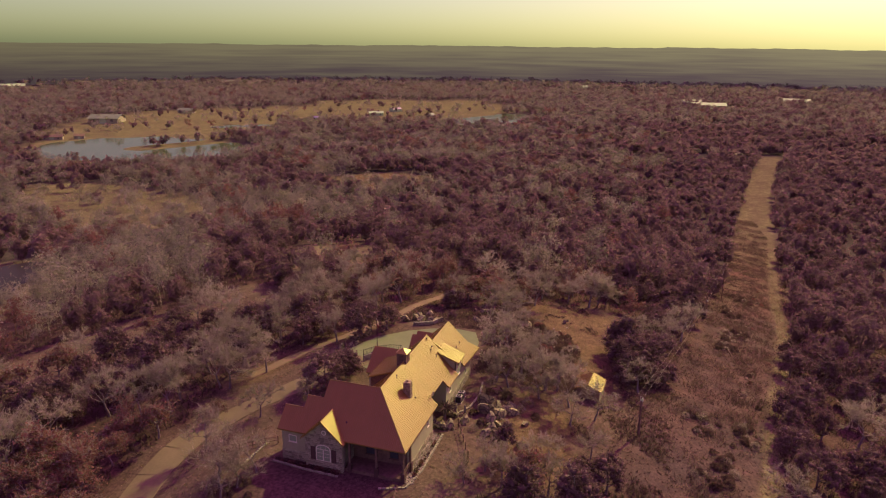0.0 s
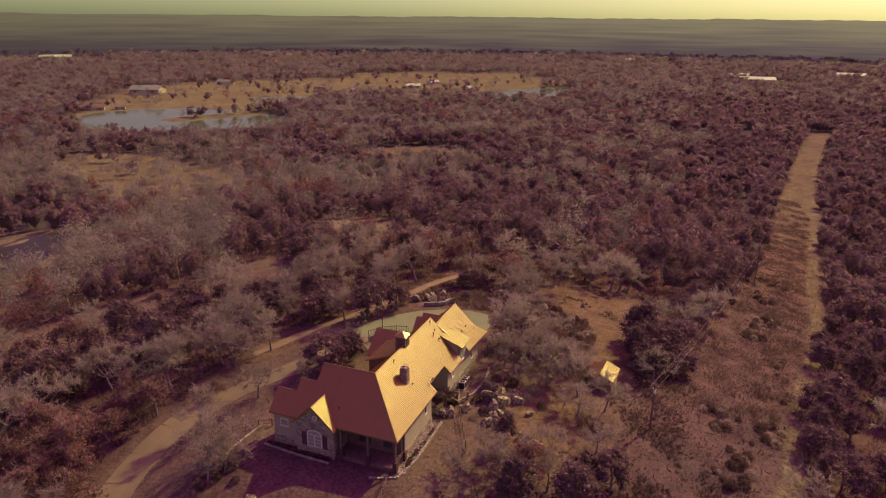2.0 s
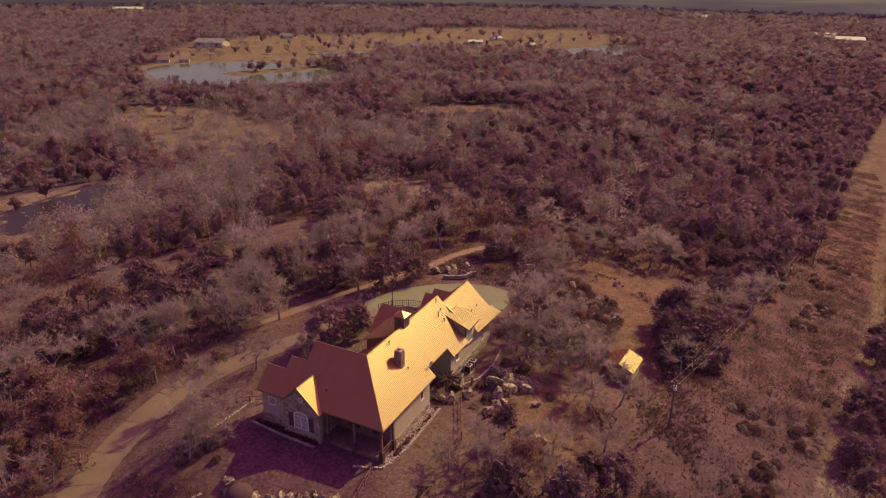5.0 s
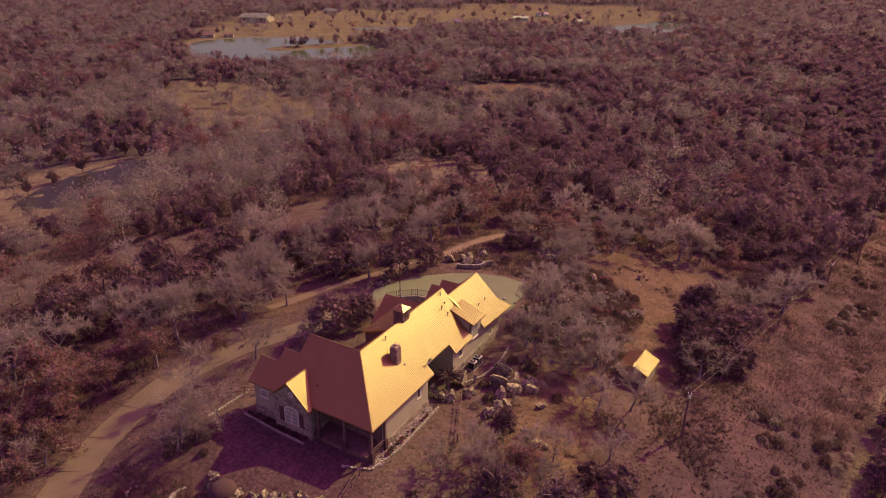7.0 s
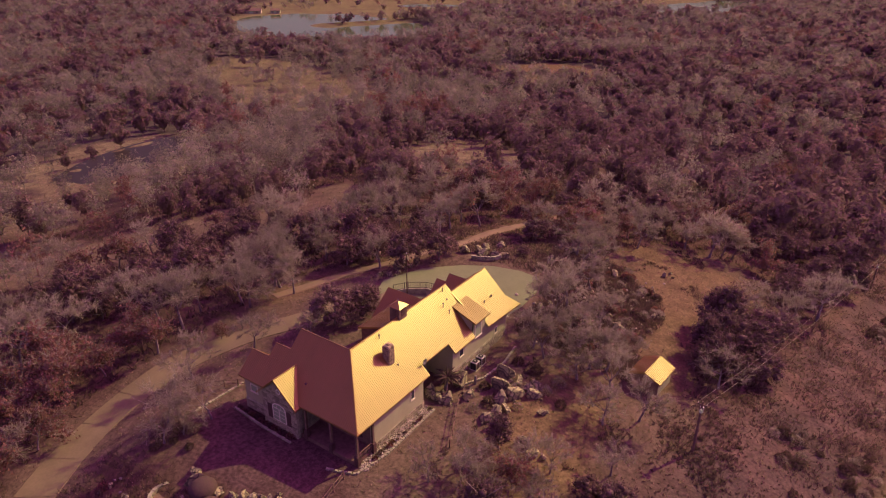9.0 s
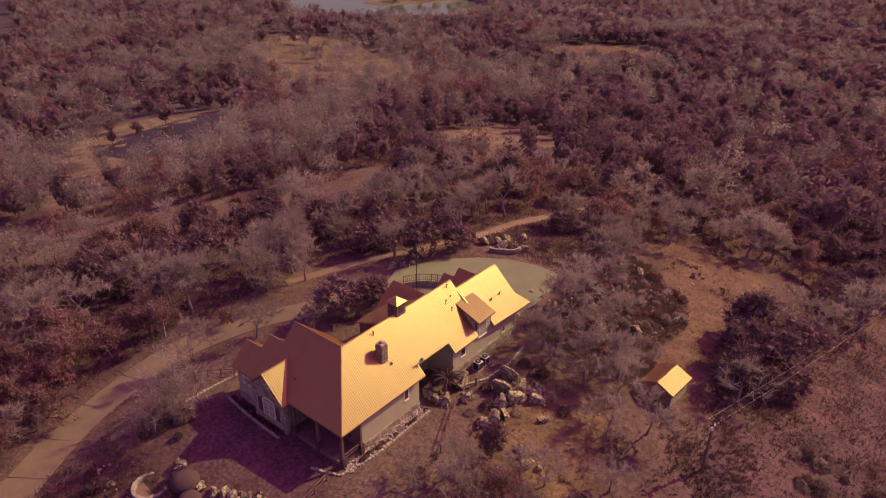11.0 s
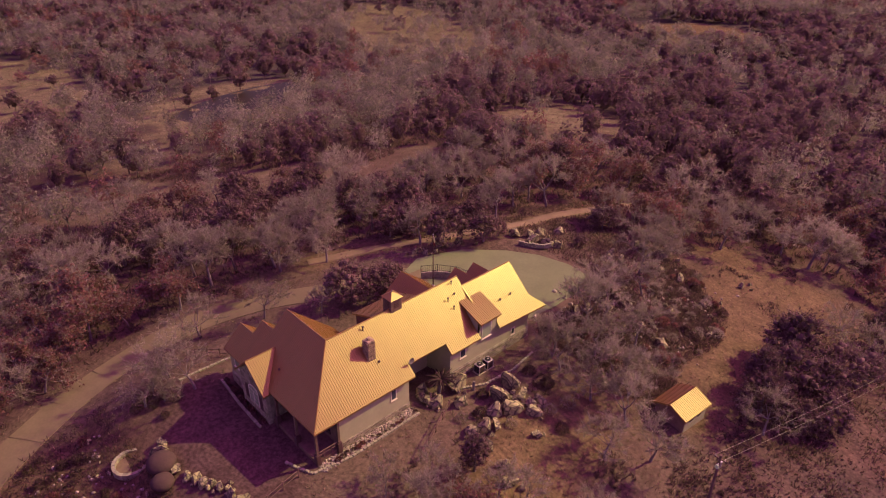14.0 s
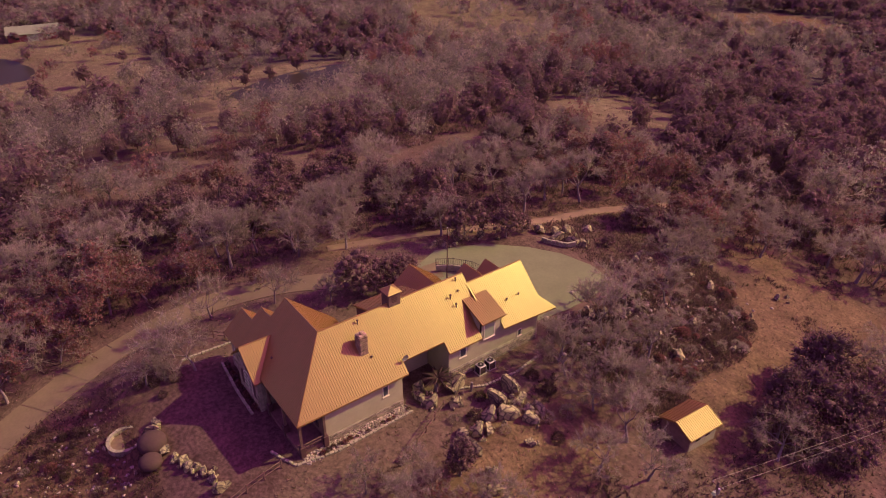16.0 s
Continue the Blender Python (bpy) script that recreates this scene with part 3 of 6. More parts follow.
wall([(-0.55, 17.6, -1.4), (-0.55, 29.95, -1.4), (-0.55, 29.95, 0.4), (-0.55, 17.6, 0.4)], (-0.35, 0, 0), M_STONE, "rubble stone wainscot")
wall([(-0.9, 29.6, -1.4), (-8.9, 29.6, -1.4), (-8.9, 29.6, 3.2), (LOW, 29.6, 7.2), (-0.9, 29.6, 3.9)], (0, 0.3, 0))
wall([(-0.9, 22.45, 5.0), (-7.5, 22.45, 5.0), (RX, 22.45, 8.0)], (0, 0.12, 0), M_ROOF, "metal-clad gable where the ridge steps down")
wall([(-12.0, 0.3, -1.4), (-12.0, 10.2, -1.4), (-12.0, 10.2, 3.5), (-12.0, 5.3, 8.0), (-12.0, 0.3, 3.5)], (0.3, 0, 0))
wall([(-14.3, 0.75, -1.4), (-14.3, 6.6, -1.4), (-14.3, 6.6, 3.6), (-14.3, 3.5, 6.3), (-14.3, 0.75, 3.9)], (0.3, 0, 0))
wall([(-16.7, 0.75, -1.4), (-16.7, 4.2, -1.4), (-16.7, 4.2, 3.6), (-16.7, 2.3, 5.2), (-16.7, 0.75, 3.9)], (0.3, 0, 0))
wall([(-16.7, 0.4, 0.35), (-13.12, 0.4, 0.35), (-13.12, 0.4, 3.5), (-16.7, 0.4, 3.5)], (0, 0.3, 0), label="tan stucco front wall")
wall([(-16.75, 0.34, -1.4), (-13.12, 0.34, -1.4), (-13.12, 0.34, 0.35), (-16.75, 0.34, 0.35)], (0, 0.38, 0), M_STONE, "rubble stone wainscot")
# Porch back wall: brown stands in for deep shade under the eave.
wall([(-8.1, 2.9, -1.4), (-0.9, 2.9, -1.4), (-0.9, 2.9, 4.0), (-8.1, 2.9, 5.8)], (0, 0.3, 0), M_WOOD, "porch back wall with the eave's shade painted in brown")
wall([(-16.5, 4.0, -1.4), (-12.2, 4.0, -1.4), (-12.2, 4.0, 3.6), (-16.5, 4.0, 3.6)], (0, 0.3, 0))
wall([(-12.0, 10.0, -1.4), (-9.9, 10.0, -1.4), (-9.9, 10.0, 3.5), (-12.0, 10.0, 3.5)], (0, 0.3, 0))
wall([(-9.9, 10.0, -1.4), (-9.9, 29.8, -1.4), (-9.9, 29.8, 3.5), (-9.9, 10.0, 3.5)], (0.3, 0, 0))
# stone gable face with an arched window and shutters
wall([(-13.1, -0.3, -1.4), (-8.1, -0.3, -1.4), (-8.1, -0.3, 3.2), (GX, -0.3, 5.5), (-13.1, -0.3, 3.2)], (0, 0.35, 0), M_STONE, "stone front gable wall")
wall([(-8.4, 0.05, -1.4), (-8.1, 0.05, -1.4), (-8.1, 0.05, 3.2), (-8.4, 0.05, 3.2)], (0, 2.9, 0), M_STONE)
wall([(-13.1, 0.05, -1.4), (-12.8, 0.05, -1.4), (-12.8, 0.05, 3.2), (-13.1, 0.05, 3.2)], (0, 0.6, 0), M_STONE)


def arch_window():
    w = new("window")
    w.parent = house
    tagged(w, "arched white-framed window with dark shutters")
    prof = lambda r, z0, zs, cx=GX: [(cx - r, z0), (cx + r, z0)] + [(cx + r * math.cos(a), zs + 0.55 * r * math.sin(a)) for a in np.linspace(0, math.pi, 9)]
    bm = bmesh.new()
    prism(bm, [(x, -0.36, z) for x, z in prof(1.0, 0.2, 1.9)], (0, 0.05, 0))
    part("frame", bm, M_PALE, w)
    for cx, r in ((GX - 0.47, 0.40), (GX + 0.47, 0.40)):
        bm = bmesh.new()
        prism(bm, [(x, -0.375, z) for x, z in ((cx - r, 0.3), (cx + r, 0.3), (cx + r, 1.75), (cx - r, 1.75))], (0, 0.01, 0))
        part("pane", bm, M_PANE, w)
        for zc in (0.78, 1.27):
            part("glazing_bar", boxed(cx - r, cx + r, -0.39, -0.37, zc, zc + 0.04), M_PALE, w)
    bm = bmesh.new()
    prism(bm, [(x, -0.375, z) for x, z in prof(0.86, 1.85, 1.86)], (0, 0.01, 0))
    part("pane", bm, M_PANE, w)
    for cx in (GX - 0.3, GX + 0.3):
        part("glazing_bar", boxed(cx - 0.02, cx + 0.02, -0.39, -0.37, 1.86, 2.2), M_PALE, w)
    for cx in (GX - 1.4, GX + 1.4):
        part("shutter", boxed(cx - 0.32, cx + 0.32, -0.37, -0.31, 0.2, 2.0), M_DARK, w, "dark brown shutter")


arch_window()
bm = tube(bmesh.new(), (GX + 0.15, -0.36, 4.1), (GX + 0.15, -0.28, 4.1), 0.34, 0.34, 18)
medallion = part("gable_medallion", bm, M_PALE, house, "round pale stone medallion in the gable")
part("medallion_centre", tube(bmesh.new(), (GX + 0.15, -0.39, 4.1), (GX + 0.15, -0.355, 4.1), 0.2, 0.2, 16), M_STONE, medallion)


def window(x, y, z, wide, tall, face, material=M_PALE, glass=M_GLASS):
    """A framed window on a wall that faces face: 'x' or '-y'."""
    w = new("window")
    w.parent = house
    w.matrix_basis = pose(x, y, z, 0, 0, 0 if face == "x" else -90)
    f = 0.08
    for name, m, b in (("frame", material, (-0.02, 0.05, -wide / 2, wide / 2, 0, f)), ("frame", material, (-0.02, 0.05, -wide / 2, wide / 2, tall - f, tall)),
                       ("frame", material, (-0.02, 0.05, -wide / 2, -wide / 2 + f, f, tall - f)), ("frame", material, (-0.02, 0.05, wide / 2 - f, wide / 2, f, tall - f)),
                       ("sill", material, (0.0, 0.12, -wide / 2 - 0.06, wide / 2 + 0.06, -0.07, 0.0)), ("pane", glass, (-0.01, 0.02, -wide / 2 + f, wide / 2 - f, f, tall - f))):
        part(name, boxed(*b), m, w)
    return w


window(-0.6, 9.6, 1.3, 0.7, 1.3, "x")
window(-4.3, 13.0, 1.0, 0.8, 1.5, "x")
window(-4.3, 15.6, 1.0, 0.8, 1.5, "x")
window(-0.6, 19.2, 1.5, 0.9, 1.2, "x")
window(-0.6, 27.2, 0.6, 0.6, 0.9, "x")
window(-15.2, 0.4, 1.55, 1.1, 0.95, "-y", glass=M_PANE)
# Porch windows: frames dark, with the porch shade put into their colour.
window(-5.6, 2.9, 0.2, 1.6, 2.0, "-y", M_DARK)
window(-2.6, 2.9, 0.2, 1.2, 1.8, "-y", M_DARK)

# porch deck, posts, rail; floor and piers coloured dark for the porch shade
part("porch_floor", boxed(-8.1, -0.5, 0.2, 2.9, -1.3, -0.55), M_WOOD, house)
for px, py in ((-0.45, 0.35), (-3.9, 0.35), (-7.4, 0.35), (-0.45, 2.75)):
    bm = boxed(px - 0.12, px + 0.12, py - 0.12, py + 0.12, 0.3, 3.4)
    part("porch_post", bm, M_WOOD, house)
    part("post_base", boxed(px - 0.25, px + 0.25, py - 0.25, py + 0.25, -1.4, 0.3, bevel=0.03), M_DARK, house, "pier under the porch post, painted dark for shade")
for z in (0.1, 0.45):
    part("rail", boxed(-0.5, -0.4, 0.6, 2.5, z - 0.05, z), M_WOOD, house)
for k in range(10):
    part("baluster", boxed(-0.47, -0.43, 0.7 + 0.19 * k, 0.73 + 0.19 * k, -0.5, 0.4), M_WOOD, house)

# shed dormer with a glazed door, flatter than the slope that it stands on
DZ = lambda x, y: 5.12 - 0.37 * (x - 0.1)
roof(house, [[(0.1, 21.15), (0.1, 24.45), (-3.75, 24.45), (-3.75, 21.15)]], DZ, 1, label="low-pitched dormer roof slope")
for y in (21.35, 24.1):
    wall([(-3.4, y, 6.3), (-0.45, y, 3.6), (-0.45, y, 5.1), (-3.4, y, 6.25)], (0, 0.15, 0), M_STUCCO, "tan dormer cheek")
wall([(-0.45, 21.35, 3.2), (-0.45, 24.25, 3.2), (-0.45, 24.25, 5.15), (-0.45, 21.35, 5.15)], (-0.1, 0, 0))
window(-0.45, 22.6, 2.6, 1.5, 2.3, "x", glass=M_PANE)

# stone chimney
chim = new("chimney")
chim.parent = house
tagged(chim, "square rubble stone chimney")
M_CHIM = mat("brown_rubble_stone", (0.36, 0.27, 0.15), (0.17, 0.12, 0.078), 1.8, 0.95, bump=0.04, vary=0.25)
part("stack", boxed(-3.45, -2.55, 8.2, 9.1, 5.2, 7.75, bevel=0.04), M_CHIM, chim)
for k, (cx, cy, w) in enumerate(((-3.2, 8.45, 0.26), (-2.8, 8.48, 0.22), (-2.84, 8.88, 0.24), (-3.18, 8.86, 0.22))):
    part("cap_stone", boxed(cx - w, cx + w, cy - w, cy + w, 7.75, 7.85 + 0.03 * k, bevel=0.05), M_CHIM, chim)
part("flue", boxed(-3.14, -2.86, 8.52, 8.8, 7.85, 8.04, bevel=0.05), M_CHIM, chim)
for k, (z, n) in enumerate(((z, n) for z in np.arange(5.4, 7.7, 0.24) for n in range(3))):
    o = -3.43 + 0.29 * n + (0.07 if k // 3 % 2 else 0.0)
    part("stone", boxed(o, min(o + 0.26, -2.56), 8.17, 8.25, z, z + 0.21), M_CHIM, chim)
    part("stone", boxed(-2.58, -2.51, o + 11.65, min(o + 11.91, 9.08), z, z + 0.21), M_CHIM, chim)

# cupola on the ridge
cup = new("cupola")
cup.parent = house
tagged(cup, "square wooden cupola with a pyramid metal roof")
CX, CY = -5.6, 13.75
part("body", boxed(CX - 0.68, CX + 0.68, CY - 0.68, CY + 0.68, 6.9, 9.42), M_WOOD, cup)
for dx, dy in ((0.7, 0), (0, -0.7), (-0.7, 0), (0, 0.7)):
    for k in range(4):
        z = 8.35 + 0.2 * k
        part("louvre", boxed(CX + dx - (0.03 if dx else 0.3), CX + dx + (0.03 if dx else 0.3), CY + dy - (0.03 if dy else 0.3), CY + dy + (0.03 if dy else 0.3), z, z + 0.1), M_DARK, cup)
bm = bmesh.new()
base = [bm.verts.new((CX + a * 0.84, CY + b * 0.84, 9.38)) for a, b in ((-1, -1), (1, -1), (1, 1), (-1, 1))]
tip = bm.verts.new((CX, CY, 9.95))
bm.faces.new(base[::-1])
for i in range(4):
    bm.faces.new((base[i], base[(i + 1) % 4], tip))
part("roof", bm, M_ROOF, cup)
part("finial", tube(bmesh.new(), (CX, CY, 9.9), (CX, CY, 10.25), 0.05, 0.015, 6), M_METAL, cup)

# vents and pipes through the roof
for vx, vy, h in ((-4.88, 21.4, 0.4), (-4.04, 21.1, 0.16), (-3.75, 19.9, 0.5), (-3.0, 20.1, 0.42), (-1.85, 26.2, 0.25), (-1.87, 27.9, 0.25), (-4.74, 9.3, 0.42), (-2.15, 9.2, 0.14), (-8.3, 1.6, 0.12)):
    z = right(vx, vy) if vx > -6 else front(vx, vy)
    bm = tube(bmesh.new(), (vx, vy, z - 0.1), (vx, vy, z + h), 0.06, 0.06, 8)
    tube(bm, (vx, vy, z + h), (vx, vy, z + h + 0.1), 0.13, 0.1, 8)
    part("vent_pipe", bm, M_DARK, house)

# satellite dish on the courtyard eave
dish = new("satellite_dish")
dish.parent = house
bm = bmesh.new()
rim = []
for r, d in ((0.05, 0.0), (0.22, 0.03), (0.36, 0.09)):
    rim.append([bm.verts.new((-0.85 + d + 0.05, 12.1 + r * math.cos(a), 4.75 + r * math.sin(a))) for a in np.linspace(0, 6.2832, 15)[:-1]])
for a, b in zip(rim, rim[1:]):
    for i in range(14):
        bm.faces.new((a[i], a[(i + 1) % 14], b[(i + 1) % 14], b[i]))
bm.faces.new(rim[0])
bmesh.ops.solidify(bm, geom=bm.faces, thickness=0.02)
part("reflector", bm, M_METAL, dish)
part("arm", tube(bmesh.new(), (-0.85, 12.1, 4.75), (-1.0, 11.9, 4.15), 0.03, 0.03, 6), M_METAL, dish)

# ---- trees ----
def strip_tube(V, F, p, q, r0, r1, n):
    d = q - p
    d = d / (np.linalg.norm(d) + 1e-9)
    a = np.cross(d, (0.3, 0.9, 0.2))
    a /= np.linalg.norm(a) + 1e-9
    b = np.cross(d, a)
    k = len(V)
    for c, r in ((p, r0), (q, r1)):
        for i in range(n):
            t = 6.2832 * i / n
            V.append(c + r * (math.cos(t) * a + math.sin(t) * b))
    for i in range(n):
        j = (i + 1) % n
        F.append((k + i, k + j, k + n + j))
        F.append((k + i, k + n + j, k + n + i))


def grow(rng, tall, spread, deep=4):
    """Trunk and limbs of a bare oak, and the ends from which twigs start."""
    V, F, ends = [], [], []

    def branch(p, d, length, r, level):
        segs = 3 if level < 2 else 2
        n = 6 if level == 0 else 4 if level == 1 else 3
        for s in range(segs):
            bend = rng.normal(size=3) * (0.10 if level == 0 else 0.28)
            d = d + bend
            d = d / np.linalg.norm(d)
            q = p + d * length / segs
            r1 = r * (0.82 if level == 0 else 0.72)
            strip_tube(V, F, p, q, r, r1, n)
            p, r = q, r1
            if level >= 2:
                ends.append((p, d, level))
            elif level == 1 and s:
                side = d + rng.normal(size=3) * 0.7
                branch(p, side / np.linalg.norm(side), length * 0.5, r * 0.6, level + 1)
        if level < deep - 1:
            kids = (5, 4, 3, 0)[level]
            for c in range(kids):
                a = 6.2832 * (c + rng.random()) / kids
                out = np.array((math.cos(a) * spread, math.sin(a) * spread, 0.55 if level == 0 else 0.25))
                nd = d * 0.55 + out * (0.85 if level == 0 else 0.6) + rng.normal(size=3) * 0.2
                branch(p, nd / np.linalg.norm(nd), length * (0.95 if level == 0 else 0.62) * rng.uniform(0.8, 1.15), r * 0.62, level + 1)

    branch(np.zeros(3) - (0, 0, 0.3), np.array((0.0, 0.0, 1.0)), tall * 0.34, tall * 0.028, 0)
    return np.array(V), np.array(F), ends


def slivers(rng, base, dirs, length, width):
    """Thin triangles that start at base and point along dirs."""
    n = len(base)
    side = np.cross(dirs, rng.normal(size=(n, 3)))
    side /= np.linalg.norm(side, axis=1)[:, None] + 1e-9
    length = length[:, None]
    v = np.empty((n, 3, 3))
    v[:, 0], v[:, 1], v[:, 2] = base - side * width / 2, base + side * width / 2, base + dirs * length
    return v.reshape(-1, 3), np.arange(3 * n).reshape(-1, 3)


def patches(g, pts, out, rough, length, width):
    """Triangles that lie over a crown like shingles, turned at random and tilted by rough."""
    n = unit(out + rough * g.normal(size=pts.shape))
    d = unit(np.cross(n, g.normal(size=pts.shape)))
    s = np.cross(n, d)
    length = length[:, None]
    v = np.empty((len(pts), 3, 3))
    v[:, 0], v[:, 1], v[:, 2] = pts - d * length / 2 - s * width, pts - d * length / 2 + s * width, pts + d * length / 2
    v[:, 2] += s * width * g.uniform(-1, 1, len(pts))[:, None]
    return v.reshape(-1, 3), np.arange(3 * len(pts)).reshape(-1, 3)


def unit(v):
    return v / (np.linalg.norm(v, axis=-1)[..., None] + 1e-9)


def round_form(steps):
    bm = bmesh.new()
    bmesh.ops.create_icosphere(bm, subdivisions=steps, radius=1.0)
    v, f = np.array([q.co for q in bm.verts]), np.array([[q.index for q in r.verts] for r in bm.faces])
    bm.free()
    return v, f


ICO = round_form(1)
FINE = round_form(2)


def lumps(g, centres, radii, form=ICO, low=0.72, high=1.25, flat=0.85):
    """Ragged masses of foliage, one round each centre."""
    n, (bv, bf) = len(centres), form
    v = bv[None] * g.uniform(low, high, (n, len(bv), 1)) * radii[:, None, None] * (1, 1, flat) + centres[:, None]
    f = bf[None] + (np.arange(n) * len(bv))[:, None, None]
    return v.reshape(-1, 3), f.reshape(-1, 3)


def bare_oak(seed, tall, spread, twigs=13, leaves=0, fine=0.05):
    rng = np.random.default_rng(seed)
    V, F, ends = grow(rng, tall, spread)
    p = np.repeat(np.array([e[0] for e in ends]), twigs, 0)
    d = np.repeat(np.array([e[1] for e in ends]), twigs, 0)
    dirs = unit(d + rng.normal(size=d.shape) * 0.75 + (0, 0, 0.15))
    p = p + d * rng.uniform(-0.5, 0.2, (len(p), 1))
    tv, tf = slivers(rng, p, dirs, rng.uniform(0.35, 0.95, len(p)), fine)
    if leaves:
        c = p[rng.integers(0, len(p), leaves)] + rng.normal(size=(leaves, 3)) * 0.35
        lv, lf = slivers(rng, c, unit(rng.normal(size=(leaves, 3))), rng.uniform(0.2, 0.4, leaves), 0.3)
        return (V, F), (tv, tf), (lv, lf)
    return (V, F), (tv, tf), None


def leafy(seed, tall, wide, count, size, cone=0.0, low=-0.03):
    """Trunk and a crown of many leaf sprays, gathered in uneven clumps."""
    rng = np.random.default_rng(seed)
    V, F = [], []
    p = np.array((0.0, 0.0, -0.3))
    r = tall * 0.03
    for k in range(4):
        q = p + np.array((rng.normal() * 0.12, rng.normal() * 0.12, tall * 0.2))
        strip_tube(V, F, p, q, r, r * 0.72, 6)
        p, r = q, r * 0.72
        for _ in range(3):
            a = rng.random() * 6.28
            strip_tube(V, F, p, p + np.array((math.cos(a) * wide * 0.35, math.sin(a) * wide * 0.35, tall * 0.12)), r * 0.6, r * 0.2, 3)
    clumps = 46
    u = unit(rng.normal(size=(clumps, 3)))
    u[:, 2] = np.abs(u[:, 2]) * rng.choice((1, -0.85), clumps, p=(0.66, 0.34))
    rad = rng.uniform(0.62, 1.0, clumps)[:, None]
    c = u * rad * (wide / 2, wide / 2, tall * 0.42) + (0, 0, tall * (0.5 + low))
    if cone:
        c[:, :2] *= np.clip(1.25 - cone * (c[:, 2:] / tall), 0.15, 1.2)
    k = rng.integers(0, clumps, count)
    pts = c[k] + rng.normal(size=(count, 3)) * wide * 0.085
    dirs = unit(unit(pts - (0, 0, tall * 0.5)) + rng.normal(size=pts.shape) * 0.8)
    lv, lf = slivers(rng, pts, dirs, rng.uniform(0.7, 1.3, count) * size, size * 0.75)
    cv, cf = lumps(rng, c, np.full(clumps, wide * 0.10), ICO, 0.45, 1.2)
    lv, lf = np.vstack((lv, cv)), np.vstack((lf, cf + len(lv)))
    return (np.array(V), np.array(F)), (lv, lf)


class Kind:
    pass


def tree_kind(name, wood, crown, crown_mat, label, extra=None):
    k = Kind()
    k.name, k.label = name, label
    k.parts = [("trunk", np_mesh("trunk", *wood, M_BARK)), ("crown", np_mesh("crown", *crown, crown_mat))]
    if extra is not None:
        k.parts.append(("leaves", np_mesh("leaves", *extra, M_RUSSET)))
    return k


def plant(kind, x, y, size, turn, group="trees round the house"):
    root = thing(kind.name, (x, y, z_at(x, y)), kind.label, "tree", group, rz=turn)
    root.scale = (size, size, size)
    for pname, me in kind.parts:
        ob = new(pname, me)
        ob.parent = root
    return root


OAKS = []
for sd in range(5):
    wood, twig, _ = bare_oak(10 + sd, 8.2, (0.9, 1.1, 0.8, 1.2, 1.0)[sd])
    OAKS.append(tree_kind("oak_tree", wood, twig, M_TWIG, "leafless grey post oak with a twiggy crown"))
THIN = []
for sd in range(3):
    wood, twig, _ = bare_oak(30 + sd, 7.8, 1.1, 4, 0, 0.045)
    THIN.append(tree_kind("oak_tree", wood, twig, M_TWIG, "leafless grey post oak with thin open branches"))
REDS = []
for sd in range(3):
    wood, twig, lv = bare_oak(40 + sd, 7.0, 1.0, 6, 1200)
    REDS.append(tree_kind("oak_tree", wood, twig, M_TWIG, "small oak holding russet winter leaves", lv))
CEDARS = []
for sd in range(4):
    wood, lv = leafy(70 + sd, (6.5, 5.5, 7.5, 5.0)[sd], (4.6, 4.8, 4.4, 5.0)[sd], 2900, 0.23, (0.5, 0.1, 0.8, 0.0)[sd])
    CEDARS.append(tree_kind("cedar_tree", wood, lv, M_EVER, "dark evergreen cedar with a dense crown"))
wood, lv = leafy(90, 6.5, 6.0, 4200, 0.24, 0.0)
LIVE_OAK = tree_kind("live_oak", wood, lv, M_EVER, "dark evergreen live oak beside the house")

rt = random.Random(5)
# trees that stand singly about the house: kind, x, y, size
B, C, R = OAKS, CEDARS, REDS
SINGLE_WEST = [(THIN, -21.3, -6.6, 1.0), (B, -18.9, -6.5, 0.62), (THIN, -18.2, -3.4, 0.85), (B, -22.6, -4.4, 0.6), (THIN, -20.0, -8.2, 0.7), (B, -37, 18, 1.05), (B, -34, 24, 0.95),
               (B, -38, 25, 1.1), (B, -27, 36, 0.9), (B, -5, 62, 1.0), (B, -2.5, 66, 0.9), (C, -14, 64, 0.8), (C, -11, 54, 0.4), (C, -19.9, 45.5, 0.5),
               (B, -14, 66, 1.0), (C, -20, 24.5, 0.7), (R, -33.5, 10, 0.45), (B, -21, 14.5, 0.55), (B, -25.7, 9.1, 0.75)]
SINGLE_EAST = [(B, 4, 36, 1.0), (B, 7, 33, 0.9), (B, 3, 41, 1.0), (B, 9, 38, 0.85), (B, 13, 31, 0.9), (B, 6, 28, 0.75), (B, 11, 27, 0.8),
               (B, 15.5, 27, 0.85), (B, 16.5, 22, 0.7), (B, 25, 38.6, 0.8), (C, 21.5, 44.5, 0.95), (C, 20, 53, 1.05), (C, 29, 46, 0.9), (C, 23.4, 41, 1.05), (B, 24.5, 61.5, 0.9),
               (C, 27, 43, 0.7), (C, 9.5, 11, 0.7), (B, 8.0, 6.5, 0.6), (B, 10.5, 4.5, 0.8), (R, 13, 8, 0.8), (B, 12, 3.5, 0.75), (B, 16, 6, 0.8), (B, 6.3, 3, 0.55), (B, 13, 10.5, 0.6), (B, 3.9, 28.9, 0.85), (B, 11.3, 29.9, 0.85), (B, 19.5, 25.4, 0.75),
               (B, 15, 12, 0.55), (B, 14, 84, 0.9), (C, 19.5, 11, 0.6), (B, 20, 16, 0.6)]
for kinds, x, y, size in SINGLE_WEST + SINGLE_EAST:
    plant(rt.choice(kinds), x, y, size, rt.uniform(0, 360))
plant(LIVE_OAK, -20.5, 18.5, 0.95, 20)
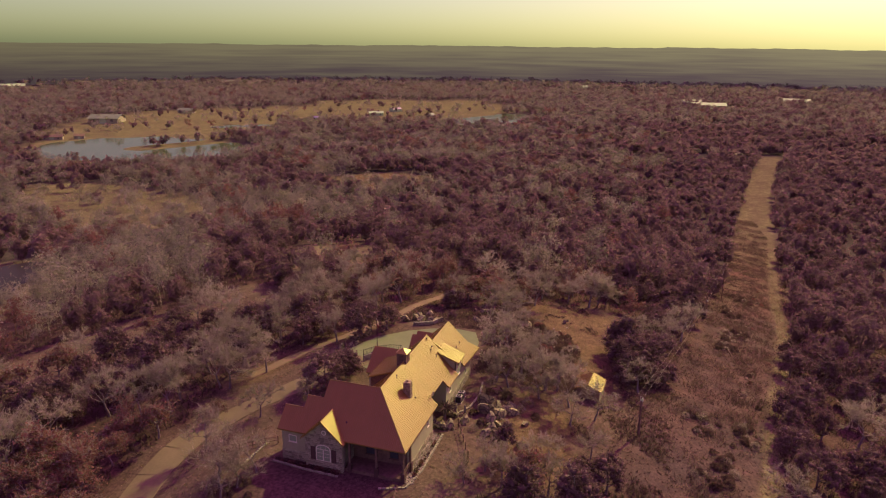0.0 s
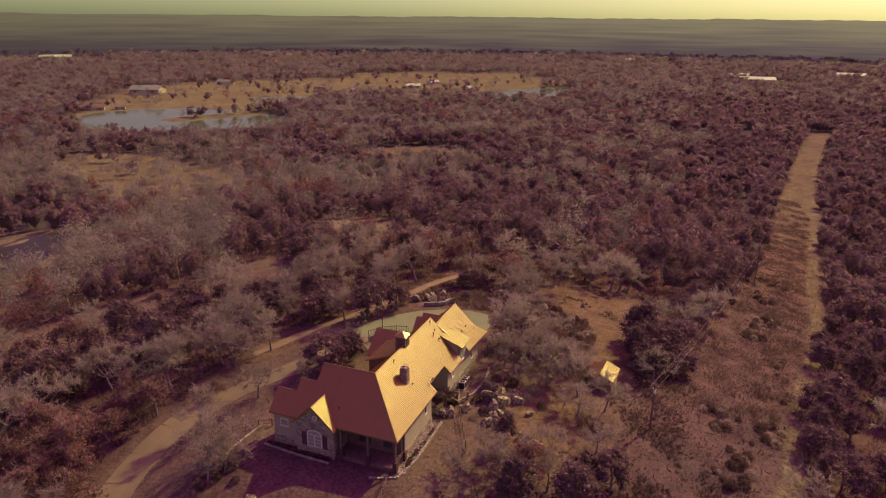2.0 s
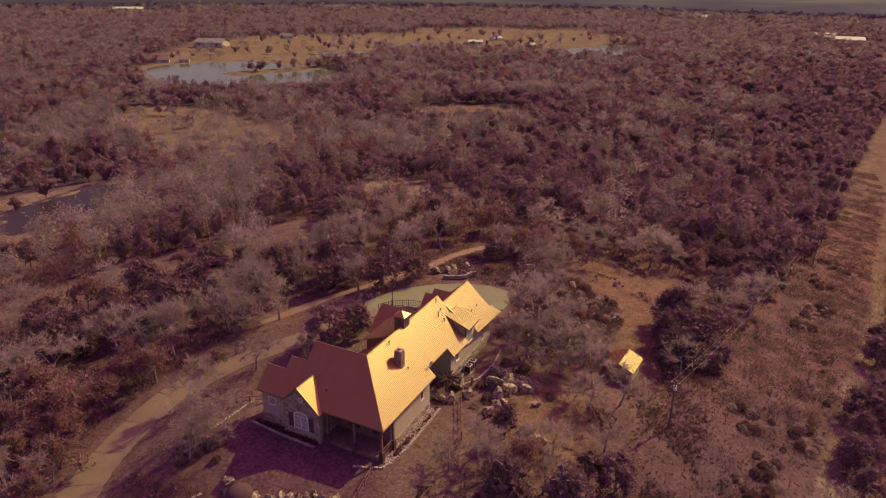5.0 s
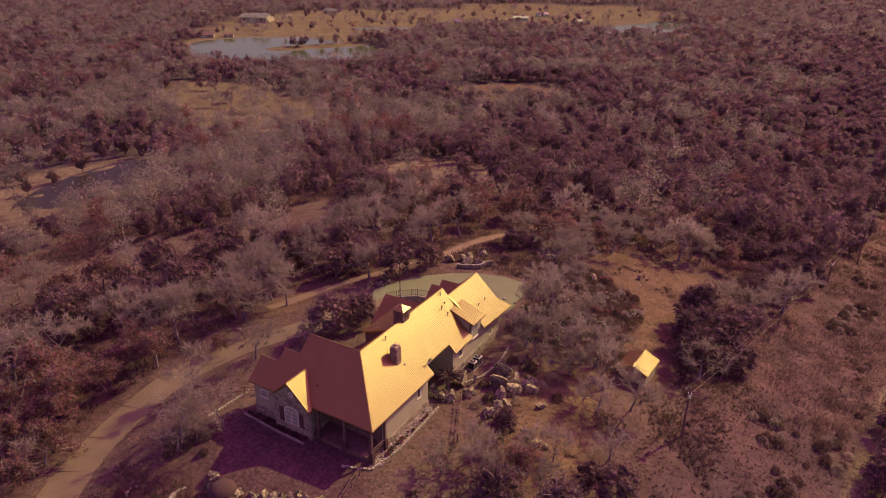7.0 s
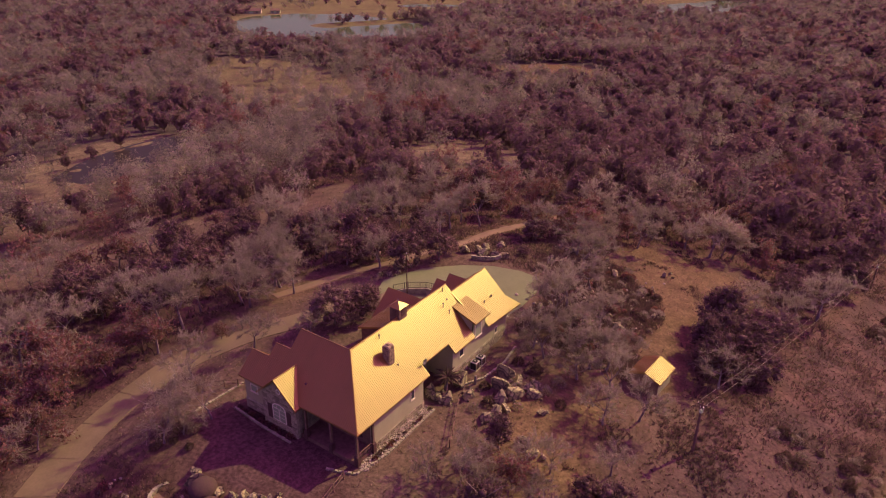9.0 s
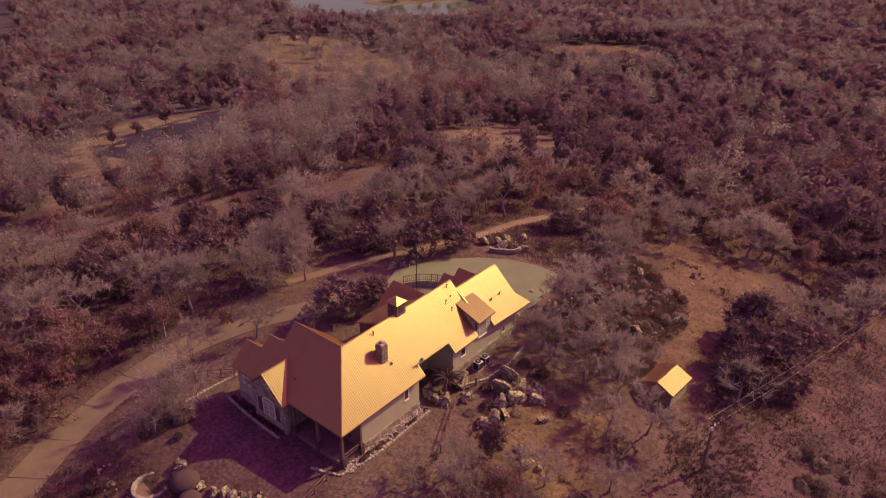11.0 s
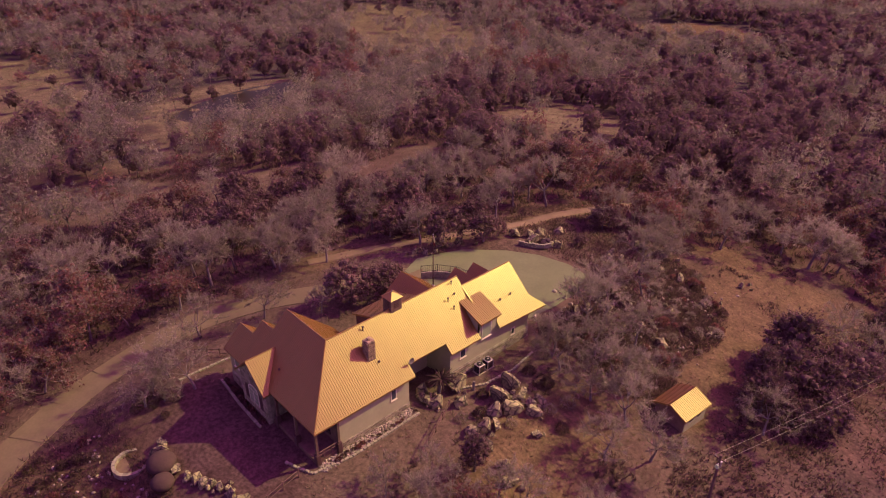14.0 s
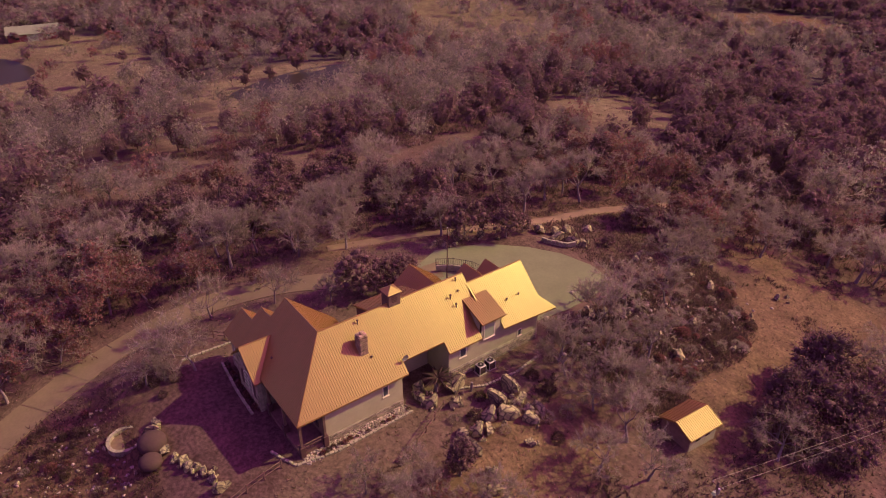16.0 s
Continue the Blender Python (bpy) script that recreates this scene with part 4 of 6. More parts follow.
plant(LIVE_OAK, -18.6, 22.3, 0.8, 140)

# scattered woods
rng = np.random.default_rng(3)


def scatter(r0, r1, every, a0, a1, min_gap):
    """Random tree places in a sector round (10, 0), thinned by the open land; angles in degrees from +y towards +x."""
    n = int(0.5 * (r1 * r1 - r0 * r0) * radians(a1 - a0) / every)
    r = np.sqrt(rng.uniform(r0 * r0, r1 * r1, n))
    a = np.radians(rng.uniform(a0, a1, n))
    x, y = 10 + r * np.sin(a), r * np.cos(a)
    keep = rng.random(n) < wooded(x, y)
    for _, cx, cy, rx, ry, turn, _lv in PONDS:
        keep &= oval(x, y, cx, cy, rx, ry, turn, 0.1) > 1.15
    keep &= ~((np.abs(x + 8) < 13) & (np.abs(y - 15) < 18))
    x, y = x[keep], y[keep]
    if min_gap:
        cell = {}
        ok = []
        for i in range(len(x)):
            c = (int(x[i] // min_gap), int(y[i] // min_gap))
            near = [j for dx in (-1, 0, 1) for dy in (-1, 0, 1) for j in cell.get((c[0] + dx, c[1] + dy), ())]
            if all((x[i] - x[j]) ** 2 + (y[i] - y[j]) ** 2 > min_gap ** 2 for j in near):
                cell.setdefault(c, []).append(i)
                ok.append(i)
        x, y = x[ok], y[ok]
    return x, y


DARK_BELTS = [([(-90, -14), (-68, 0), (-63, 18), (-60, 32), (-52, 47)], 11), ([(-52, 106), (-24, 110)], 13)]
DARK_DRIFTS = [(-212, 34, 20, 16), (-250, 122, 48, 16), (-88, 108, 16, 14), (-44, 150, 22, 18), (-60, 215, 45, 42), (-4, 93, 12, 9), (-206, 265, 30, 18), (-138, 420, 60, 40)]
BARE_DRIFTS = [(-43, 29, 9, 9), (-40, -3, 8, 16), (-35, 58, 14, 11), (-104, 30, 14, 18), (-125, 58, 24, 16), (-165, 8, 36, 15), (-115, 195, 24, 16), (-10, 72, 10, 8), (-156, 118, 32, 16), (-268, 232, 135, 62)]


def kinds_of(x, y):
    """0 bare, 1 evergreen, 2 russet, in drifts."""
    w = wob(x, y, 23) + 0.4 * rng.normal(size=len(x)) + 0.4 * (x > 15) + 0.5 * (x > 42) + 0.45 * smooth(-150, -10, x) * smooth(60, 110, y)
    for line, wide in DARK_BELTS:
        w = w + 1.0 * (from_line(x, y, line) < wide)
    for drifts, push in ((DARK_DRIFTS, 0.9), (BARE_DRIFTS, -1.0)):
        for cx, cy, rx, ry in drifts:
            w = w + push * (oval(x, y, cx, cy, rx, ry) < 1)
    v = wob(x + 300, y, 40) + 1.1 * (oval(x, y, -41, -8, 10, 14) < 1) + 0.4 * (oval(x, y, -46, -4, 16, 22) < 1) + 0.5 * rng.normal(size=len(x))
    return np.where(w > 0.12, 1, np.where(v > 0.85, 2, 0))


# nearest woods: every tree its own
nx, ny = scatter(0, 105, 9, -180, 180, 4.5)
order = np.argsort(np.hypot(nx + 2, ny - 20) + 300 * (ny < -22))
near = order[:260]
for i, k in zip(near, kinds_of(nx[near], ny[near])):
    plant(rt.choice((B, C, R)[k]), float(nx[i]), float(ny[i]), rt.uniform(0.8, 1.3), rt.uniform(0, 360), "trees of the nearer woods")
REST = (nx[order[260:]], ny[order[260:]])


# woods further off
def far_tree(seed, kind, cards, size):
    """A lighter tree: sprays of twigs or leaves gathered in uneven clumps, on a plain trunk with limbs."""
    g = np.random.default_rng(seed)
    tall, wide = (g.uniform(6.0, 9.0), g.uniform(4.8, 6.6)) if kind == 1 else (g.uniform(7.0, 9.0), g.uniform(7.0, 8.6))
    clumps = 16 if kind == 1 else 20
    u = unit(g.normal(size=(clumps, 3)))
    u[:, 2] = np.abs(u[:, 2]) * np.where(g.random(clumps) < 0.3, -0.7, 1)
    mid = np.array((0, 0, tall * (0.5 if kind == 1 else 0.6)))
    c = u * g.uniform(0.5, 1.0, (clumps, 1)) * (wide * 0.4, wide * 0.4, tall * 0.36) + mid
    if kind == 1:
        c[:, :2] *= np.clip(1.5 - g.uniform(0.5, 1.0) * c[:, 2:] / tall, 0.2, 1.15)
    k = g.integers(0, clumps, cards)
    pts = c[k] + g.normal(size=(cards, 3)) * wide * (0.09 if kind == 1 else 0.10)
    out = unit(pts - mid + (0, 0, 0.6))
    v, f = patches(g, pts, out, 0.5 if kind == 1 else 0.8, g.uniform(0.7, 1.3, cards) * size, size * 0.36)
    if kind == 1:
        cv, cf = lumps(g, mid[None] - (0, 0, 0.1 * tall), np.array([wide * 0.3]), FINE if cards > 60 else ICO, 0.5, 1.2, 1.2)
        v, f = np.vstack((v, cv)), np.vstack((f, cf + len(v)))
    if cards > 60:
        tv, tf = [], []
        fork = np.array((0.1, 0.1, tall * 0.34))
        strip_tube(tv, tf, np.array((0, 0, -0.4)), fork, 0.19, 0.13, 4)
        for q in range(0, clumps, 2):
            strip_tube(tv, tf, fork, c[q], 0.09, 0.025, 3)
        v, f = np.vstack((v, tv)), np.vstack((f, np.array(tf) + len(v)))
    return v, f


def woods(name, x, y, kinds, cards, size, label, big=1.0):
    for kind, material, word in ((0, W_TWIG, "leafless grey"), (1, W_EVER, "dark evergreen"), (2, W_RUSSET, "russet-leaved")):
        sel = np.flatnonzero(kinds == kind)
        if not len(sel):
            continue
        VV, FF, TT, base = [], [], [], 0
        tmpl = [far_tree(200 + 10 * kind + j, kind, cards, size) for j in range(9)]
        for j, (v, f) in enumerate(tmpl):
            s = sel[j::9]
            n = len(s)
            if not n:
                continue
            a, sc = rng.uniform(0, 6.2832, n), rng.uniform(0.7, 1.35, n) * big
            ca, sa = np.cos(a) * sc, np.sin(a) * sc
            P = np.empty((n, len(v), 3), np.float32)
            P[..., 0] = ca[:, None] * v[:, 0] - sa[:, None] * v[:, 1] + x[s][:, None]
            P[..., 1] = sa[:, None] * v[:, 0] + ca[:, None] * v[:, 1] + y[s][:, None]
            P[..., 2] = v[:, 2] / big ** 0.6 * (sc * rng.uniform(0.85, 1.2, n))[:, None] + height(x[s], y[s])[:, None]
            VV.append(P.reshape(-1, 3))
            FF.append((f[None] + (np.arange(n) * len(v))[:, None, None] + base).reshape(-1, 3))
            base += n * len(v)
            TT.append(np.repeat(np.clip(rng.normal(1.0, 0.15 if cards > 60 else 0.09, n), 0.6, 1.35), len(v)))
        me = np_mesh(name, np.vstack(VV), np.vstack(FF), material)
        me.attributes.new("tone", 'FLOAT', 'POINT').data.foreach_set("value", np.concatenate(TT).astype(np.float32))
        tagged(new(name, me), "%s %s" % (word, label), "woods", kind="stuff")


x1, y1 = scatter(105, 230, 12, -108, 42, 4.7)
x1, y1 = np.r_[REST[0], x1], np.r_[REST[1], y1]
woods("woods", x1, y1, kinds_of(x1, y1), 220, 1.0, "trees of the wooded slope")
x2, y2 = scatter(230, 350, 34, -104, 30, 5.2)
woods("woods", x2, y2, kinds_of(x2, y2), 120, 1.6, "trees of the valley side", 1.05)
x2, y2 = scatter(350, 560, 40, -96, 26, 0)
woods("woods", x2, y2, kinds_of(x2, y2), 44, 2.4, "trees of the valley woods", 1.1)
x3, y3 = scatter(560, 1500, 80, -72, 24, 0)
k3 = np.where((np.hypot(x3, y3) > 850) & (rng.random(len(x3)) < 0.4), 0, kinds_of(x3, y3))
woods("woods", x3, y3, k3, 16, 3.6, "trees of the far woods", 1.25)
x4, y4 = scatter(105, 260, 60, 42, 252, 0)
woods("woods", x4, y4, kinds_of(x4, y4), 40, 2.2, "trees behind the clearing")
x5, y5 = scatter(1500, 1800, 200, -70, 28, 0)
woods("woods", x5, y5, np.where(rng.random(len(x5)) < 0.15, 1, 0), 10, 4.6, "woods before the horizon", 1.8)


# ---- glowing backdrop of painted haze behind the woods ----
def backdrop():
    """A glowing wall painted as hazy hills beyond the valley, with a low uneven skyline."""
    m = bpy.data.materials.new("hazy_distance")
    m.use_nodes = True
    t = m.node_tree
    t.nodes.clear()
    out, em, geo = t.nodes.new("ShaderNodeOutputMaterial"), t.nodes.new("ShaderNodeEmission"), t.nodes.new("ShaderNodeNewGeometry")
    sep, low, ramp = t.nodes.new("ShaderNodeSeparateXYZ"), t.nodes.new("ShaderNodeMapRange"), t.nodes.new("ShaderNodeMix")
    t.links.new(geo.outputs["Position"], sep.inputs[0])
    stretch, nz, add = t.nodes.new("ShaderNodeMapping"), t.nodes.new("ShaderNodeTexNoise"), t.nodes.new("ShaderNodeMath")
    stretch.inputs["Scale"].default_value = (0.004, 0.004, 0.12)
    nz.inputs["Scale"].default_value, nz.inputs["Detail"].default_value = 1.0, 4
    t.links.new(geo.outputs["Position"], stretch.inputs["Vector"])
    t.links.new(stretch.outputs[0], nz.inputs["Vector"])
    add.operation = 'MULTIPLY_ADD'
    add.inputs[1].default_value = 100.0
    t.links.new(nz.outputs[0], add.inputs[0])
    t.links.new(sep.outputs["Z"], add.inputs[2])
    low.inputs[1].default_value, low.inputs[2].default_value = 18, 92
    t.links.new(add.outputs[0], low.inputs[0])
    # Haze painted into the emission: dark bands below, paler towards the top.
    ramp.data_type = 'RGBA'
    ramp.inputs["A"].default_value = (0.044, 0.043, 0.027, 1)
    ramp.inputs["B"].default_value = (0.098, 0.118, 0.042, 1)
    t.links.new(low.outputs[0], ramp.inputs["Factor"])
    # Glow grows towards +x, imitating brighter air on the sun's side.
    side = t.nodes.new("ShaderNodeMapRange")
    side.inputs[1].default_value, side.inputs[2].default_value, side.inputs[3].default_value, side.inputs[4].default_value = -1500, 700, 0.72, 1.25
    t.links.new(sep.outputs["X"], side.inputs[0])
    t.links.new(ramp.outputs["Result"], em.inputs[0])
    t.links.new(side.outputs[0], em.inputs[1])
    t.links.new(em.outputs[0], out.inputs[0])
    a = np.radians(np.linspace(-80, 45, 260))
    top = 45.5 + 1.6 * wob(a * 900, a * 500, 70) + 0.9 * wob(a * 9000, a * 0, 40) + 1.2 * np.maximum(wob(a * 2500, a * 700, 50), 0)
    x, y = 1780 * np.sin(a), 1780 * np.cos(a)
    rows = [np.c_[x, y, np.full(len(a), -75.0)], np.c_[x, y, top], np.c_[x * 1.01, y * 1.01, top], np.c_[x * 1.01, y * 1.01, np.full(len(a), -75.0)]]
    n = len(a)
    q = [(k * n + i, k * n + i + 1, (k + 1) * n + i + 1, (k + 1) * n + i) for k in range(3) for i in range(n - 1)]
    tagged(new("backdrop", np_mesh("backdrop", np.vstack(rows), np.array(q), m)), "glowing backdrop painted as pale hazy hills along the horizon", "hills", kind="structure")


backdrop()


# ---- garden, yard and utilities ----
def boulder_mesh(seed):
    r = np.random.default_rng(seed)
    bm = bmesh.new()
    bmesh.ops.create_icosphere(bm, subdivisions=2, radius=0.5)
    cuts = [(unit(r.normal(size=3)), r.uniform(0.14, 0.36)) for _ in range(9)]
    for v in bm.verts:
        p = np.array(v.co)
        for n, d in cuts:
            o = p @ n - d
            if o > 0:
                p = p - n * o
        v.co = p * (1.45, 1.2, 1.2) * (r.uniform(0.84, 1.12) + 0.10 * wob(p[0] * 9 + seed, p[1] * 9 + p[2] * 7, 1.0))
    return mesh_of("boulder", bm, M_ROCK)


BOULDERS = [boulder_mesh(s) for s in range(300, 307)]


def boulder(x, y, size, group, label="pale weathered limestone boulder"):
    ob = new("boulder", rt.choice(BOULDERS))
    ob.matrix_basis = pose(x, y, z_at(x, y) + 0.22 * size, rt.uniform(-12, 12), rt.uniform(-12, 12), rt.uniform(0, 360)) @ Matrix.Diagonal((size, size, size * rt.uniform(0.8, 1.2), 1))
    return tagged(ob, label, "boulder", group)


for x, y, s in ((4.1, 21.8, 1.9), (4.7, 19.5, 1.8), (7.0, 19.1, 1.9), (7.5, 22.5, 1.3), (8.6, 20.6, 1.5), (7.4, 21.4, 1.1), (5.7, 17.5, 1.5), (0.7, 17.1, 1.9), (-1.4, 14.3, 1.4),
                (-0.1, 13.2, 1.3), (0.8, 13.9, 1.4), (2.7, 16.1, 1.5), (6.5, 15.3, 1.3), (7.8, 13.7, 1.8), (6.2, 14.1, 1.3), (7.4, 16.3, 1.2), (10.4, 18.7, 0.8), (11.0, 13.4, 1.6),
                (12.6, 12.6, 1.3), (6.1, 21.6, 1.2)):
    boulder(x, y, 1.2 * s, "boulders by the courtyard")
    for _ in range(3):
        boulder(x + rt.uniform(-1.1, 1.1), y + rt.uniform(-1.1, 1.1), rt.uniform(0.3, 0.9), "boulders by the courtyard")
for x, y, s in ((-24.8, 33.4, 1.2), (-23.2, 33.9, 1.3), (-23.9, 36.6, 1.7), (-22.6, 38.0, 1.2), (-22.4, 40.0, 1.6), (-18.2, 47.6, 2.0), (-16.8, 48.9, 1.7), (-15.4, 48.0, 1.9), (-14.4, 49.4, 1.5), (-12.2, 49.6, 1.3), (-16.9, 51.6, 1.8), (-16.4, 55.4, 1.7), (-6.9, 56.0, 1.4), (-7.1, 63.0, 1.3), (-6.2, 54.1, 1.3), (-5.8, 62.8, 1.5),
                (-1.7, 62.8, 1.6), (10.7, 41.6, 1.6), (0.6, 37.9, 1.5), (7.5, 48.3, 1.1), (-1.4, 57.4, 1.4), (3.2, 58.3, 1.3), (6.6, 38.7, 1.3), (9.4, 65.1, 1.0)):
    boulder(x, y, s, "boulders round the motor court")
    for _ in range(2):
        boulder(x + rt.uniform(-2.2, 2.2), y + rt.uniform(0.3, 2.4), rt.uniform(0.4, 0.95), "boulders round the motor court")
for x, y, s in ((-8.0, -9.2, 0.9), (-7.0, -8.8, 1.0), (-6.1, -8.3, 0.9), (-5.3, -7.9, 0.8), (-4.3, -7.6, 0.7), (-3.1, -7.2, 0.9), (-1.6, -7.0, 1.1), (-12.9, -9.9, 1.5), (-11.9, -9.5, 1.2), (-9.4, -9.6, 0.8),
                (-13.4, -9.2, 1.0), (-3.8, -7.1, 0.5)):
    boulder(x, y, s * 1.3, "boulders edging the front garden")
    for _ in range(2):
        boulder(x + rt.uniform(-0.6, 0.6), y + rt.uniform(-0.7, 0.5), rt.uniform(0.35, 0.8), "boulders edging the front garden")
for _ in range(44):
    x, y = rt.uniform(-24, 0), rt.uniform(-26, -12.5)
    if abs(float(from_line(np.array(x), np.array(y), DRIVE))) > 3.4:
        boulder(x, y, rt.uniform(0.25, 0.75), "stones of the rocky front slope")
for _ in range(68):
    a, d = rt.uniform(0, 6.28), rt.random()
    boulder(6 + 8 * d * math.cos(a), 46 + 15 * d * math.sin(a), rt.uniform(0.25, 1.0), "stones of the rocky slope")


def edging(line, group):
    """A low border of laid stones."""
    for (ax, ay), (bx, by) in zip(line, line[1:]):
        n = max(1, int(math.hypot(bx - ax, by - ay) / 0.42))
        for k in range(n):
            t = (k + 0.5) / n
            x, y = ax + t * (bx - ax), ay + t * (by - ay)
            ob = new("edging_stone", EDGE[k % 3])
            ob.matrix_basis = pose(x, y, z_at(x, y) + 0.05, 0, 0, math.degrees(math.atan2(by - ay, bx - ax)) + rt.uniform(-6, 6))
            tagged(ob, "pale stone block edging the planting bed", "edging stone", group)


EDGE = [mesh_of("edging_stone", boxed(-a, a, -0.14, 0.14, -0.12, b, bevel=0.035), M_STONE) for a, b in ((0.19, 0.13), (0.2, 0.16), (0.17, 0.11))]
edging([(-2.8, -1.8), (-1.1, -1.2), (0.2, -0.6), (0.9, 3.3), (0.85, 7.1), (0.75, 11.8)], "edging of the side bed")
edging([(-17.6, -0.7), (-12.8, -1.1), (-8.3, -1.2)], "edging of the front bed")
edging([(-20.4, 2.9), (-20.8, -4.1)], "edging of the lawn")
edging([(1.0, 17.6), (2.2, 20.0), (2.6, 24.0), (2.0, 28.0)], "edging of the side path")


def gravel(x, y, label, size=1.0):
    """Small loose stones, each a squat lump of its own shape."""
    g = np.random.default_rng(77)
    n = len(x)
    base = np.array([(1, 0, 0), (0.3, 0.95, 0), (-0.8, 0.6, 0), (-0.8, -0.6, 0), (0.3, -0.95, 0), (0, 0, 0.8), (0, 0, -0.8)])
    tris = np.array([(i, (i + 1) % 5, 5) for i in range(5)] + [((i + 1) % 5, i, 6) for i in range(5)])
    p = base[None] * g.uniform(0.7, 1.3, (n, 7, 3)) * g.uniform(0.06, 0.17, (n, 1, 1)) * size
    a = g.uniform(0, 6.28, (n, 1))
    px, py = p[..., 0] * np.cos(a) - p[..., 1] * np.sin(a), p[..., 0] * np.sin(a) + p[..., 1] * np.cos(a)
    v = np.stack((px + x[:, None], py + y[:, None], p[..., 2] + height(x, y)[:, None] + 0.03), -1)
    f = tris[None] + 7 * np.arange(n)[:, None, None]
    tagged(new("gravel", np_mesh("gravel", v.reshape(-1, 3), f.reshape(-1, 3), M_GRAVEL)), label, "gravel", kind="stuff")


M_GRAVEL = mat("gravel_stones", (0.40, 0.37, 0.26), (0.22, 0.19, 0.14), 2.0, 0.95, island=0.4)
g_ = np.random.default_rng(78)
gravel(g_.uniform(-22, 0, 250), g_.uniform(-26, -12.5, 250), "pale stones of the front slope", 1.6)
gravel(6 + g_.normal(0, 4, 260), 46 + g_.normal(0, 6.5, 260), "pale stones of the rocky slope", 2.2)
gravel(g_.uniform(-0.5, 0.75, 900), g_.uniform(0.2, 11.8, 900), "pale loose stones of the side bed")
bm = tube(bmesh.new(), (0, 0, -0.3), (0.05, 0.03, 1.15), 0.17, 0.14, 9)
stump = new("tree_stump", mesh_of("tree_stump", bm, M_BARK))
stump.matrix_basis = pose(1.9, 18.4, z_at(1.9, 18.4))
tagged(stump, "tall dark weathered stump among the boulders", "stump")


def ac_unit(x, y):
    u = thing("air_conditioner", (x, y, -0.72), "outdoor air conditioning unit with dark sides and a pale top", "air conditioner", "air conditioners by the wall")
    part("pad", boxed(-0.52, 0.52, -0.57, 0.57, -0.5, -0.22), M_STONE, u)
    # Sides blackened for shade, so the pale cap reads as the lit top.
    part("coil", boxed(-0.41, 0.41, -0.41, 0.41, -0.22, 0.68), M_BLACK, u, "finned coil sides painted black for shade")
    part("cap", boxed(-0.45, 0.45, -0.45, 0.45, 0.68, 0.79, bevel=0.04), M_METAL, u)
    for sx, sy in ((-1, -1), (-1, 1), (1, -1), (1, 1)):
        part("corner_post", boxed(sx * 0.42 - 0.03, sx * 0.42 + 0.03, sy * 0.42 - 0.03, sy * 0.42 + 0.03, -0.22, 0.68), M_METAL, u)
    part("fan_guard", tube(bmesh.new(), (0, 0, 0.79), (0, 0, 0.84), 0.34, 0.34, 16), M_BLACK, u, "dark round fan guard")
    part("fan_hub", tube(bmesh.new(), (0, 0, 0.84), (0, 0, 0.87), 0.1, 0.08, 10), M_METAL, u)
    for z in np.arange(-0.12, 0.64, 0.12):
        part("louvre", boxed(0.41, 0.425, -0.36, 0.36, z, z + 0.03), M_DARK, u)


ac_unit(0.25, 21.0)
ac_unit(0.25, 22.3)


def palm(x, y):
    u = thing("palm", (x, y, z_at(x, y)), "frost-browned palm with drooping fronds", "palm")
    bm = bmesh.new()
    p = Vector((0, 0, -0.2))
    for k in range(5):
        q = p + Vector((0.04, 0.03, 0.4))
        tube(bm, p, q, 0.24 - 0.01 * k, 0.22 - 0.01 * k, 8)
        p = q
    part("trunk", bm, M_BARK, u)
    for k in range(22):
        a = k * 2.399
        up = 0.25 + 0.75 * (k / 22)
        bm = bmesh.new()
        c = p.copy()
        d = Vector((math.cos(a), math.sin(a), up)).normalized()
        sidev = Vector((-math.sin(a), math.cos(a), 0))
        prev = None
        for s in range(6):
            w = 0.16 * (1 - abs(s - 2) / 4.2)
            row = [bm.verts.new(c - sidev * w - Vector((0, 0, 0.05))), bm.verts.new(c + Vector((0, 0, 0.03))), bm.verts.new(c + sidev * w - Vector((0, 0, 0.05)))]
            if prev:
                for i in (0, 1):
                    bm.faces.new((prev[i], prev[i + 1], row[i + 1], row[i]))
            prev = row
            c = c + d * 0.36
            d = (d + Vector((0, 0, -0.22))).normalized()
        part("frond", bm, M_BRUSH, u)


palm(-0.3, 15.4)


def fountain():
    u = thing("stone_basin", (-14.3, -12.1, z_at(-14.3, -12.1)), "round pale stone basin in the front garden", "basin")
    n = 22
    for k in range(n):
        a0, a1 = 6.2832 * k / n + 0.006, 6.2832 * (k + 1) / n - 0.006
        bm = bmesh.new()
        ring = [(r * math.cos(a), r * math.sin(a), -0.3) for r, a in ((1.46, a0), (1.8, a0), (1.8, a1), (1.46, a1))]
        prism(bm, ring, (0, 0, 0.62 + 0.02 * (k % 3)))
        part("stone", bm, M_STONE, u)
    part("basin_floor", tube(bmesh.new(), (0, 0, -0.3), (0, 0, -0.08), 1.45, 1.45, 24), M_DIRT, u, "dry earth floor of the basin")


fountain()


def shrub_mesh(seed, w, h, count, size, material, clipped=False, slim=0.5):
    g = np.random.default_rng(seed)
    u = unit(g.normal(size=(count, 3)))
    u[:, 2] = np.abs(u[:, 2])
    pts = u * (w / 2, w / 2, h) * g.uniform(0.75, 1.0, count)[:, None]
    dirs = unit(u + g.normal(size=pts.shape) * 0.55)
    v, f = slivers(g, pts, dirs, g.uniform(0.6, 1.3, count) * size, size * slim)
    if clipped:
        cv, cf = lumps(g, np.array([(0, 0, h * 0.46)]), np.array([w / 2]), round_form(4), 0.955, 1.0, 1.08 * h / w)
        v, f = np.vstack((v * (0.9, 0.9, 0.9), cv)), np.vstack((f, cf + len(v)))
    return np_mesh("foliage", v, f, material)


